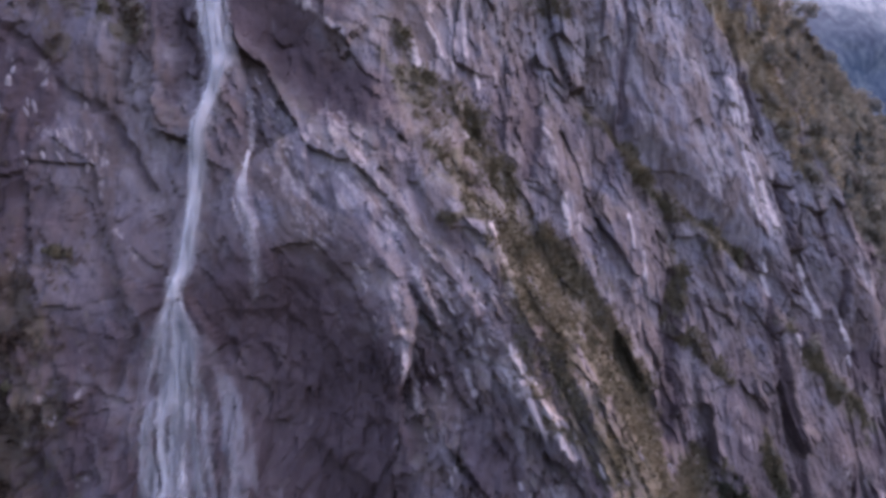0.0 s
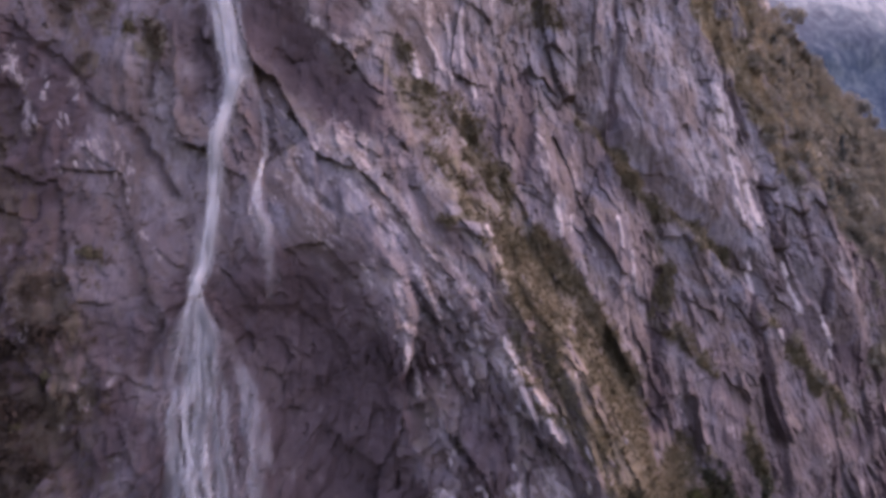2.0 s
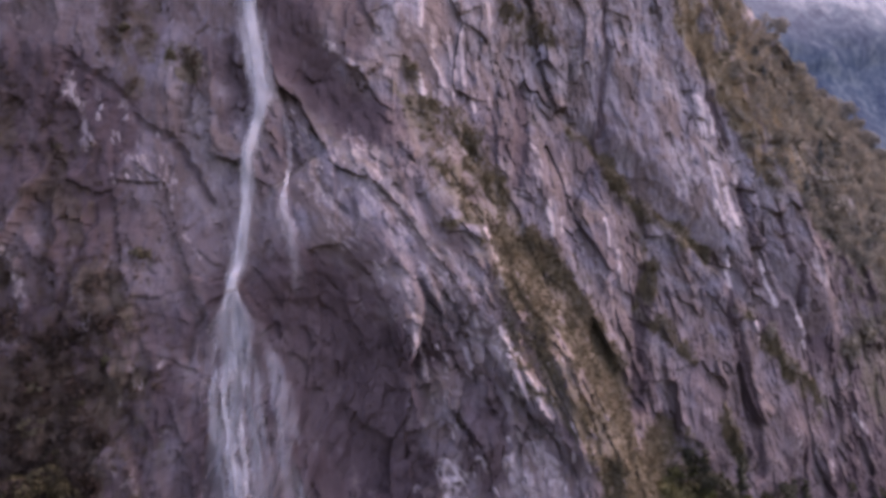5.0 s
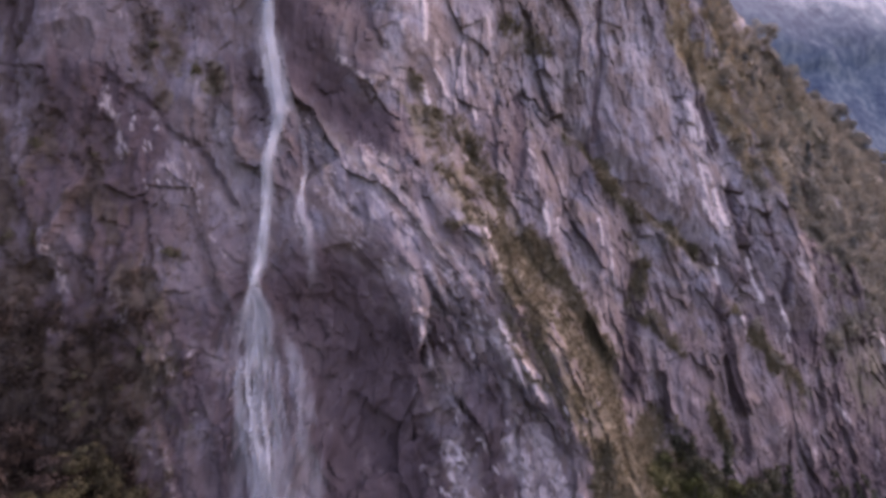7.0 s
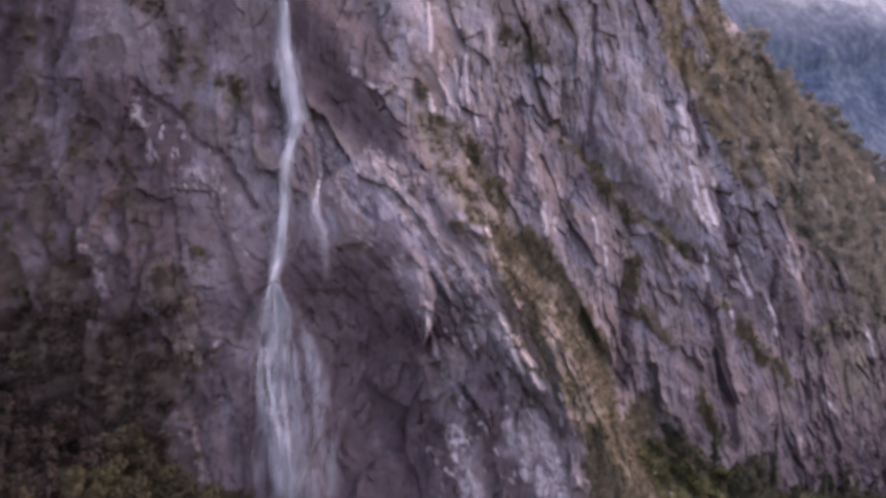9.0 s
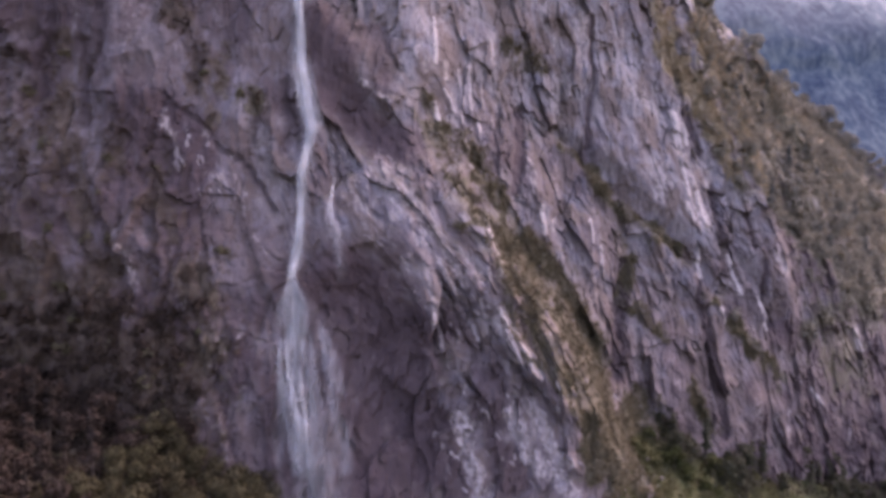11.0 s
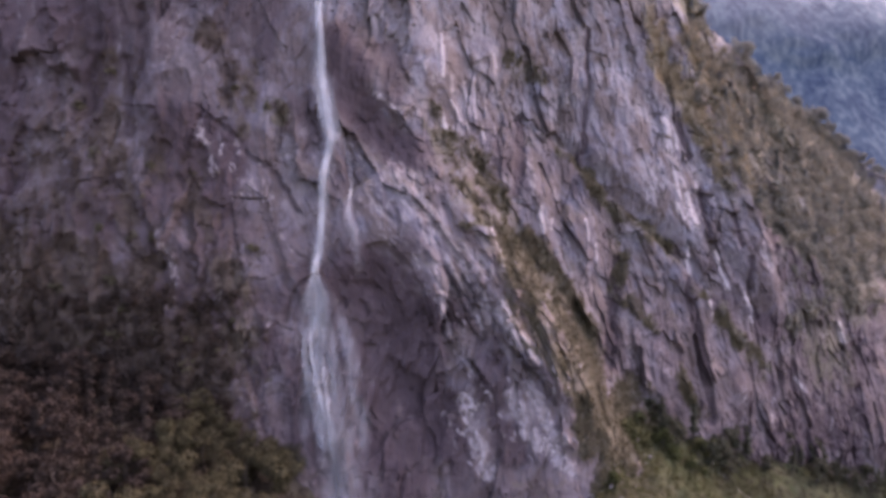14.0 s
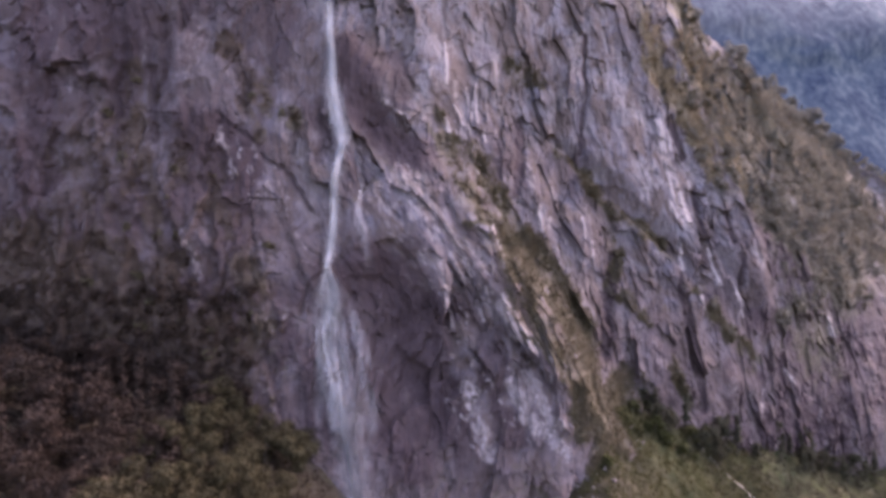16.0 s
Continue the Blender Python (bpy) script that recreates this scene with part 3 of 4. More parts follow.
RIDGE_RIGHT = [(88, 245), (94, 233), (103, 219), (110.5, 201), (115, 179), (123, 160), (129.5, 131), (131.5, 108), (128, 80)]
RIB_RIGHT = [(137, 130), (140.3, 120), (146, 102), (154, 91), (161.3, 74.6)]
RAMP_TWO = [(46, 168), (58, 154), (70.6, 144.6), (97.6, 120.6), (116.6, 103), (124, 92)]
DOME = [(-46, 134), (-40, 140.2), (-33.7, 145.6), (-27, 151.3), (-24.6, 151.2), (-18.6, 147.4), (-14.2, 140.5), (-9.9, 131.5), (-7.5, 124), (-5, 117)]
DOME_EDGE = [(-29, 152), (-25.5, 152.4), (-18.6, 147.8), (-14.2, 140.5), (-9.9, 131.5), (-6.5, 122), (0, 110)]
CREST_FRONT = [(-40, 146), (-27.3, 151), (-18.6, 147.5), (-12.5, 135), (-6.5, 123), (5.5, 109), (17, 92.6), (28.5, 77.8), (40.4, 65.7)]
# smooth convex faces: x, z, half width, half height, lean, how far they stand out
FACES = [(84, 168, 19, 34, 0.25, 3.5), (110, 150, 8, 20, 0.2, 3.0), (36, 142, 5, 14, 0.25, 2.5),
         (-102, 184, 12, 16, 0.1, 3.5), (-74, 172, 9, 11, 0.1, 1.5), (-37, 176, 9, 22, 0.45, -2.0), (60, 118, 7, 14, 0.2, 2.5),
         (98, 60, 9, 22, 0.2, 3.0), (145, 45, 8, 18, 0.2, 2.5), (174, 105, 7, 22, 0.15, 3.0), (-12, 196, 10, 18, 0.3, 2.5)]
PALE = PALE_DOME + PALE_UPPER + PALE_RAMP + PALE_ROCK + PALE_MID + PALE_FACE + PALE_RIDGE + PALE_FAR + PALE_LEFT + PALE_LOW_LEFT
DARK = DARK_MID + DARK_EAST + DARK_WEST + DARK_DOME
BRUSH = BRUSH_RAMP + BRUSH_EAST + BRUSH_WEST
# broad brush on the wooded shoulder and the shaded wall: x, z, half width, half height, lean, how much
BRUSH_WIDE = [(140, 275, 30, 32, 0.3, 0.95), (255, 95, 42, 34, 0.3, 0.9), (196, 190, 60, 60, 0.5, 0.75), (290, 190, 120, 120, 0.0, 1.0), (112, 222, 9, 44, 0.35, 0.8), (205, 128, 26, 30, 0.6, 0.8), (172, 160, 16, 40, 0.4, 0.95), (135, 185, 13, 40, 0.4, 0.95), (150, 225, 22, 30, 0.4, 0.95),
              (-140, 92, 52, 44, 0.0, 1.0), (215, 62, 40, 46, 0.3, 0.6), (-98, 78, 34, 40, 0.0, 0.75), (-128, 140, 36, 62, 0.0, 0.50), (-96, 140, 24, 26, 0.0, 0.42), (-88, 105, 34, 50, 0.0, 0.42), (56, 50, 16, 12, 0.6, 1.0), (70, 46, 22, 14, 0.5, 0.8), (40, 72, 12, 18, 0.6, 0.6), (58, 34, 13, 16, 0.4, 0.95), (-104, 225, 14, 24, 0.0, 0.5), (-60, 50, 8, 10, 0.0, 0.7)]


# rock darkened brown and black by lichen, seepage and painted-in shade
STAIN_SHADE = [(232, 40, 60, 60, 0.0, 1.4), (-20, 52, 26, 26, 0.0, 0.9), (-128, 205, 40, 46, 0.0, 0.75), (-76, 196, 18, 40, 0.0, 0.7), (-112, 160, 22, 26, 0.0, 0.6), (-5, 84, 16, 26, 0.4, 0.8), (-22, 118, 14, 12, 0.3, 0.6), (2, 60, 30, 34, 0.2, 0.55), (-60, 150, 30, 40, 0.3, 0.45), (60, 150, 30, 40, 0.2, 0.5), (20, 150, 14, 30, 0.5, 0.6), (-105, 120, 52, 95, 0.0, 0.6), (-66, 85, 16, 44, 0.0, 0.8), (228, 55, 48, 66, 0.2, 1.2), (180, 60, 18, 60, 0.2, 1.0), (205, 35, 75, 55, 0.0, 1.2), (278, 60, 45, 75, 0.0, 1.1), (-18, 68, 34, 46, 0.0, 1.0), (-104, 110, 60, 80, 0.0, 0.55), (-140, 190, 40, 60, 0.0, 0.7), (160, 50, 34, 44, 0.2, 0.8), (120, 55, 26, 40, 0.2, 0.5), (190, 110, 26, 40, 0.4, 0.9), (140, 95, 22, 40, 0.3, 0.6), (90, 60, 30, 40, 0.2, 0.6), (35, 95, 24, 36, 0.6, 0.5), (20, 60, 16, 20, 0.4, 0.4)]


def stroke(x, z, strokes):
    """How much of the strokes lies on each place: each fades off across its width, the strongest counts."""
    total = np.zeros(x.shape)
    for line, half, much in strokes:
        reach = 1.6 * half + 0.3
        xs, zs = [p[0] for p in line], [p[1] for p in line]
        near = np.nonzero((x > min(xs) - reach) & (x < max(xs) + reach) & (z > min(zs) - reach) & (z < max(zs) + reach))
        if len(near[0]):
            d = np.abs(beside(x[near], z[near], line))
            total[near] = np.maximum(total[near], much * ease(1.5, 0.45, d / half))
    return total


def ragged(x, z):
    return x + 0.55 * rough(x / 3, z / 5, 341, 3), z + 0.9 * rough(x / 3, z / 5, 351, 3)


def zone(x, z, patches):
    total = np.zeros(np.shape(x))
    for cx, cz, rx, rz, lean, much in patches:
        total = np.maximum(total, much * patch(x, z, cx, cz, rx, rz, lean))
    return total


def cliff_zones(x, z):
    """How much brush, bare pale rock, and seeping rock with painted shade there is."""
    wx, wz = x + 3.0 * rough(x / 9, z / 9, 301, 3), z + 4.0 * rough(x / 9, z / 9, 311, 3)
    rx, rz = ragged(x, z)
    patchy = 0.68 + 0.45 * ease(-0.35, 0.35, rough(slant(x, z) / 6, z / 10, 371, 4))
    brush = np.maximum(patchy * stroke(x * 0.5 + wx * 0.5, z * 0.5 + wz * 0.5, BRUSH), (0.5 + 0.5 * patchy) * zone(wx, wz, BRUSH_WIDE))
    seep_shade = np.maximum(stroke(wx, wz, DAMP_SHADE), zone(wx, wz, STAIN_SHADE) * (0.45 + 0.75 * ease(-0.4, 0.5, rough(x / 8, z / 12, 361, 4))))
    # west wall: brown rock, with its shade put into the colour
    seep_shade = np.maximum(seep_shade, ease(-48, -82, x) * (0.62 + 0.38 * ease(-0.5, 0.4, rough(x / 14, z / 30, 381, 4))))
    # recess strokes also get shade painted into their colour
    seep_shade = np.maximum(seep_shade, 0.85 * np.minimum(1, stroke(rx, rz, DARK) / 4))
    return brush, stroke(rx, rz, PALE), seep_shade


def slant(x, z):
    """The beds lean: upright in the west, to the right going down in the east."""
    lean = 0.06 + 0.08 * ease(-78, -40, x) + 0.42 * np.exp(-((x - 8 + 0.5 * (z - 100)) / 38) ** 2 - ((z - 100) / 60) ** 2)
    return x + lean * (z - 120) + 4.0 * rough(x / 45, z / 45, 111, 2)


def cliff_y(x, z):
    """How far north the face of the cliff stands."""
    wx, wz = x + 0.8 * rough(x / 10, z / 10, 5, 3), z + 1.0 * rough(x / 10, z / 10, 9, 3)
    y = wall(wx, wz)
    u = slant(x, z)
    stand = np.zeros(np.shape(x))
    calm = 0.8 * stroke(x, z, DAMP_SHADE[2:4])
    for cx, cz, rx, rz, tilt, out in FACES:
        p = patch(wx, wz, cx, cz, rx, rz, tilt)
        stand, calm = stand - out * p, np.maximum(calm, p)
    # the dome: a smooth wedge with crisp edges
    d = beside(x + 0.4 * rough(x / 4, z / 4, 7, 2), z + 0.4 * rough(x / 4, z / 4, 8, 2), DOME)
    dome = ease(0.6, -1.0 - 6.0 * ease(-27, -17, x), d) * ease(96, 132, wz + 0.5 * wx + 13) * ease(-48, -42, wx)
    stand, calm = stand - 2.8 * dome - 1.2 * ease(0, -9, d) * dome, np.maximum(calm, 0.85 * dome)
    # the smooth dark slab above the dome hangs over a little
    lip = patch(wx, wz, -36, 174, 13, 26, 0.45)
    stand = stand - lip * (0.30 * (z - 174) + 0.30 * (x + 36 + 0.45 * (z - 174)))
    # the hollow under the dome, with a sharp brow
    brow = [(-48, 113), (-39, 117), (-30, 119), (-18, 113), (-12, 104), (-7, 92)]
    inside = beside(wx + 2.5 * rough(x / 9, z / 9, 121, 3), wz + 4.0 * rough(x / 9, z / 9, 125, 3), brow)
    stand = stand + 2.2 * ease(5.0, -11.0, inside) * ease(-48, -44, wx) * ease(2, -10, wx) * ease(58, 96, wz)
    under = patch(wx, wz, -25, 84, 19, 34, 0.25)
    stand = stand + 0.16 * np.maximum(114 - z, 0) * under
    # upright buttresses of the shaded wall
    stand = stand - ease(-58, -88, x) * ease(70, 110, z) * 1.6 * (1 - 2.2 * np.abs(wavy(u / 12 + 0.8 * rough(x / 9, z / 16, 133, 3), z / 60, 131)))
    # edges where the wall steps back
    for line, depth, reach in ((RIDGE_RIGHT, 4.5, 26.0), (RIB_RIGHT, 6.0, 16.0), (RAMP_TWO, 6.0, 16.0), (DOME_EDGE, 0.5, 10.0)):
        d = beside(wx, wz, line)
        ends = ease(line[0][1] + 6, line[0][1] - 8, wz) * ease(line[-1][1] - 6, line[-1][1] + 8, wz)
        stand = stand + depth * ends * (ease(-0.6, 2.2, d) * ease(reach, 4.0, d) - 0.35 * ease(0.5, -1.0, d) * ease(-reach * 0.6, -2.0, d))
    d = beside(wx, wz, CREST_FRONT[5:])
    stand = stand - 2.2 * np.exp(-(d / 2.6) ** 2)
    rx, rz = ragged(x, z)
    bare = stroke(rx, rz, PALE)
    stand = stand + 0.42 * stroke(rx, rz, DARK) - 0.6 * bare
    soft = ease(262, 310, x)
    keep = (1 - 0.7 * calm) * (1 - 0.6 * soft) * (0.5 + 0.6 * ease(-0.45, 0.5, rough(x / 20, z / 26, 73, 2)))
    west = (0.65 + 0.35 * ease(-80, -40, x)) * (1 + 0.8 * patch(x, z, 2, 66, 46, 44, 0.3))
    f1, g1 = facets(u / 13, z / 24 + 0.3 * wavy(x / 20, z / 30, 71), 21, 1.3)
    f2, g2 = facets((u + 1.2 * wavy(x / 5, z / 7, 61)) / 5.2, z / 10.5, 33, 1.5)
    f3, g3 = facets((u + 0.6 * wavy(x / 2, z / 3, 63)) / 1.9, z / 6.0, 45, 1.6)
    f4, _ = facets((u + 0.2 * wavy(x / 1, z / 2, 65)) / 1.1, z / 2.1, 57, 1.6)
    stand = stand + keep * west * (3.2 * f1 + 1.35 * f2 + 0.62 * f3 + 0.26 * f4)
    stand = stand + keep * (0.4 * ease(0.08, 0.0, g1) + 0.20 * ease(0.08, 0.0, g2) + 0.08 * ease(0.12, 0.0, g3))
    stand = stand + 0.30 * rough(u / 2.2, z / 3.6, 91, 3) + (1.5 + 2.0 * soft) * rough(x / 38, z / 46, 95, 3)
    # wooded ribs and gullies that run down the shoulder
    v = x + 0.55 * (z - 150)
    stand = stand + ease(150, 215, x) * ease(105, 150, z) * 20.0 * (np.abs(rough(v / 40, z / 140, 97, 2)) - 0.4)
    return y + stand


def cliff_tone(x, z):
    """Lighter and darker beds and broken blocks."""
    u = slant(x, z)
    a = facets((u + 1.2 * wavy(x / 5, z / 7, 61)) / 5.2, z / 10.5, 33, 0.0)[0]
    b = facets((u + 0.6 * wavy(x / 2, z / 3, 63)) / 1.9, z / 6.0, 45, 0.0)[0]
    c = facets((u + 2.0 * wavy(x / 9, z / 9, 67)) / 0.8, z / 3.4, 58, 0.0)[0]
    return np.clip(0.5 + 0.40 * a + 0.45 * b + 0.25 * c + 0.38 * rough(u / 16, z / 26, 99, 4), 0, 1)


def crest_z(x):
    """The top edge of the cliff and of the wooded shoulder east of it."""
    top = np.interp(x, [-260, 122, 138, 162, 215, 300, 345, 400, 460], [335, 330, 284, 256, 252, 254, 236, 190, 130])
    return top + 3.0 * rough(x / 30, x * 0, 401, 3) * ease(140, 180, x)


def make_cliff():
    xs = np.concatenate([np.arange(-260, -165, 1.6), np.arange(-165, 265, 0.62), np.arange(265, 462, 1.8)])
    steps = np.concatenate([np.arange(-45, 0, 2.5), np.arange(0, 262, 0.6), np.arange(262, 336, 1.6)])
    steps = (steps + 45) / (steps[-1] + 45)
    top = crest_z(xs)
    Z = -45 + steps[:, None] * (top[None, :] + 45)
    X = np.repeat(xs[None, :], len(steps), 0)
    Y = cliff_y(X, Z)
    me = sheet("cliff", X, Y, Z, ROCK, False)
    layer = me.attributes.new("zones", "FLOAT_COLOR", "POINT")
    moss, pale, wet_shade = cliff_zones(X, Z)
    layer.data.foreach_set("color", np.stack([moss, pale, wet_shade, cliff_tone(X, Z)], -1).astype(np.float32).ravel())
    beds = me.attributes.new("beds", "FLOAT", "POINT")
    beds.data.foreach_set("value", slant(X, Z).astype(np.float32).ravel())
    return tagged(new("cliff", me), "grey-violet fractured rock cliff with mossy ledges, and seepage and painted shade in its hollows", "cliff", kind="structure")


cliff = make_cliff()


def ground_z(x, y):
    """The foot of the cliff: scree and grass that fall away towards the valley."""
    foot = np.interp(x, [-260, -140, -95, -68, -52, -40, -6, 20, 38, 62, 84, 108, 144, 188, 240, 400], [92, 78, 66, 51, 41, 27, 12, 10, 26, 45, 38, 26, 9, -4, -28, -45])
    out = np.maximum(wall(x, foot + 10) - y, -30)
    slope = np.interp(x, [-140, -60, -35, 20, 60, 120, 200], [0.10, 0.16, 0.55, 0.55, 0.5, 0.45, 0.35])
    z = foot - slope * out - 0.35 * np.maximum(out - 70, 0) * ease(-20, -70, x)
    return np.maximum(z, -55) + 1.4 * rough(x / 11, y / 11, 501, 4) + 0.4 * rough(x / 2.5, y / 2.5, 511, 2)


def make_ground():
    xs = np.concatenate([-np.geomspace(4500, 262, 14), np.arange(-260, 300, 1.5), np.geomspace(302, 4500, 14)])
    ys = np.concatenate([-np.geomspace(4500, 152, 14), np.arange(-150, 330, 1.5), np.geomspace(334, 4500, 14)])
    X, Y = np.meshgrid(xs, ys)
    Z = ground_z(X, Y)
    Z = np.where(Y > np.maximum(wall(X, 40 + 0 * X) + 25, 0), -55.0, Z)
    me = sheet("ground", X, Y, Z, GROUND)
    return tagged(new("ground", me), "grassy scree slope at the foot of the cliff", "ground", kind="structure")


ground = make_ground()


def make_far_mountain():
    u, v = np.linspace(0, 1, 200)[None, :], np.linspace(0, 1, 150)[:, None]
    X = 350 + 2600 * u + 0 * v
    Z = -60 + 1500 * v + 0 * u
    Y = 1250 + 850 * v + 250 * u + 30 * rough(X / 300, Z / 900, 601, 2)
    Y = Y - 60 * ease(660, 820, Z + 60 * rough(X / 160, Z / 160, 611, 3))
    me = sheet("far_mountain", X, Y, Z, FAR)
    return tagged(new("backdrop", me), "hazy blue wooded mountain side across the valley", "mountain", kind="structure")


make_far_mountain()


def make_track():
    """A pale gravel runnel down the scree."""
    line = np.array([(112.0, 187.0), (118.9, 180.2), (124.7, 174.6), (131.4, 169.0), (140.0, 160.0), (150.0, 148.0)])
    t = np.linspace(0, len(line) - 1, 60)
    x, y = np.interp(t, range(len(line)), line[:, 0]), np.interp(t, range(len(line)), line[:, 1])
    side = np.linspace(-1, 1, 5)[:, None] * (0.8 + 0.35 * np.sin(t * 3.1) ** 2)[None, :]
    X, Y = x[None, :] + 0.62 * side + 0.3 * np.sin(t * 2.3), y[None, :] + 0.78 * side
    return tagged(new("track", sheet("track", X, Y, ground_z(X, Y) + 0.12, PATH_STONE)), "pale gravel runnel down the grassy scree", "track", kind="structure")


make_track()


# ---- the waterfall ----
def front(x, z):
    """Just clear of the rock round a point of the cliff."""
    y = np.full(np.shape(x), 1e9)
    for dx in (-1.6, -0.8, 0.0, 0.8, 1.6):
        for dz in (-2.0, 0.0, 2.0):
            y = np.minimum(y, cliff_y(x + dx, z + dz))
    return y - 0.5


def strands(name, line, widths, count, parent, seed, reach=(5, 22), thin=(0.10, 0.34), push=0.8, label="", water=WATER, ragged=0.0):
    """Ribbons of falling water along a line of (x, z), as wide as widths at its points."""
    rng = np.random.default_rng(seed)
    zs = np.array([p[1] for p in line], float)[::-1]
    xs = np.array([p[0] for p in line], float)[::-1]
    ws = np.array(widths, float)[::-1]
    low, high = zs[0], zs[-1]
    grid = np.arange(low - 1, high + 1.5, 1.0)
    mid = np.interp(grid, zs, xs)
    shell = np.stack([front(mid + k, grid) for k in (-4, -2, 0, 2, 4)], 1)
    verts, faces = [], []
    for s in range(count):
        length = min(rng.uniform(*reach), high - low)
        z0 = rng.uniform(low + length * 0.3, high + length * 0.5)
        z = np.arange(min(z0, high), max(z0 - length, low + ragged * rng.random() * (high - low)) - 0.01, -1.1)
        if len(z) < 3:
            continue
        g, ph = np.clip(rng.normal(0, 0.5), -1.3, 1.3), rng.uniform(0, 6.3)
        w = np.interp(z, zs, ws)
        x = np.interp(z, zs, xs) + w * 0.5 * g + 0.12 * np.sin(z / 3.1 + ph)
        off = np.clip((x - np.interp(z, zs, xs) + 4) / 2, 0, 3.999)
        k = off.astype(int)
        row = np.clip(np.round(z - grid[0]).astype(int), 0, len(grid) - 1)
        y = shell[row, k] * (1 - off + k) + shell[row, k + 1] * (off - k)
        y = np.minimum(y, np.convolve(np.pad(y, 2, mode="edge"), np.ones(5) / 5, "valid")) - rng.uniform(0, push)
        half = rng.uniform(*thin) * np.sin(np.linspace(0.25, 2.9, len(z))) ** 0.5
        turn = rng.uniform(-0.3, 1.6)
        base = len(verts)
        for i in range(len(z)):
            verts += [(x[i] - half[i], y[i] - turn * half[i], z[i]), (x[i], y[i] - 0.35 * half[i], z[i]), (x[i] + half[i], y[i] + turn * half[i], z[i])]
        for i in range(len(z) - 1):
            a = base + 3 * i
            faces += [(a, a + 3, a + 4, a + 1), (a + 1, a + 4, a + 5, a + 2)]
    return part(name, mesh_of(name, verts, faces, water, True), parent, label)


waterfall = tagged(new("waterfall"), "thin white waterfall that widens to a veil below a ledge", "waterfall")
waterfall.location = (0, 0, 0)
MAIN = [(-56.5, 268), (-55, 225)] + [(-52.8, 196.3), (-52.8, 185.3), (-51.7, 176.4), (-49.6, 165.7), (-48.1, 159.5), (-48.9, 153.4), (-50.1, 143.1), (-50.1, 131.3), (-50.6, 123.2), (-51.2, 115.2), (-51.8, 110.1)]
strands("upper_fall", MAIN, [2.2, 2.3, 2.5, 3.0, 3.6, 4.2, 3.6, 2.4, 2.0, 2.4, 2.5, 2.2, 1.6], 520, waterfall, 11, (5, 22), (0.12, 0.42))
strands("upper_spray", MAIN, [4.0, 4.2, 4.5, 5.5, 7.0, 8.0, 7.0, 4.5, 3.6, 4.0, 4.2, 3.6, 3.0], 330, waterfall, 12, (6, 18), (0.25, 0.8), water=MIST)
strands("side_branch", [(-49, 179.3), (-46.3, 166.8), (-42.8, 154.6), (-40.9, 145.1), (-39.9, 140)], [1.2, 1.6, 1.6, 1.0, 0.8], 70, waterfall, 13, (3, 9), (0.08, 0.24), water=MIST)
strands("side_cascade", [(-40.6, 141), (-40.9, 136), (-41.4, 131.4), (-39.4, 127.3), (-37.6, 123.4)], [1.2, 1.8, 2.8, 3.8, 3.4], 34, waterfall, 21, (3, 8), (0.08, 0.24))
strands("fan", [(-41, 130.6), (-39.7, 126.5), (-38.2, 119.9), (-37.3, 108)], [1.2, 3.4, 4.6, 5.0], 120, waterfall, 14, (3, 12), (0.10, 0.24), ragged=0.75, water=MIST)
strands("ledge_splash", [(-51.6, 113), (-51.8, 110), (-51.5, 105)], [1.4, 3.0, 4.6], 50, waterfall, 16, (2, 5), (0.08, 0.26), 1.4)
strands("lower_veil", [(-51.5, 109.8), (-50.3, 101.3), (-49.7, 92.1), (-48.9, 83), (-46.2, 70.9), (-43.5, 54.7), (-38, 20)], [2.0, 9.0, 12.0, 13.0, 15.0, 15.0, 10.0], 240, waterfall, 17, (8, 26), (0.3, 1.0), 1.2, water=MIST)
strands("veil_core", [(-51.3, 109.7), (-51.0, 101.3), (-51.5, 92.2), (-51.0, 81.7), (-49.4, 75), (-47.4, 66), (-45.9, 52)], [2.2, 4.6, 6.0, 6.0, 7.0, 7.0, 7.0], 85, waterfall, 18, (8, 20), (0.12, 0.36), 1.2)
strands("veil_edge", [(-54.2, 92.4), (-53.9, 80.5), (-53, 65.8), (-52.6, 55.1)], [1.4, 1.8, 2.2, 2.6], 50, waterfall, 19, (6, 16), (0.10, 0.3), water=MIST)
strands("trickle", [(-44.2, 94.7), (-40.3, 85.2), (-37.6, 69.9), (-35.7, 50.1)], [3.0, 5.0, 7.0, 8.0], 90, waterfall, 20, (6, 16), (0.2, 0.6), water=MIST)


# ---- trees and shrubs ----
def leaf_cloud(centres, size, rng, outward=None):
    """Small leaf blades, one quad for each centre; outward: the way that each blade faces, roughly."""
    n = len(centres)
    a = rng.normal(size=(n, 3))
    a[:, 2] *= 0.6
    face = rng.normal(size=(n, 3))
    if outward is not None:
        face = outward + 0.45 * face
        a = np.cross(face, a)
    a /= np.linalg.norm(a, axis=1)[:, None]
    b = np.cross(a, face)
    b /= np.linalg.norm(b, axis=1)[:, None]
    s = size * rng.uniform(0.6, 1.3, n)[:, None]
    c = np.asarray(centres)
    verts = np.stack([c - a * s, c + b * s * 0.6, c + a * s, c - b * s * 0.6], 1).reshape(-1, 3)
    k = np.arange(n)[:, None] * 4
    return verts, (k + np.arange(4)[None, :])


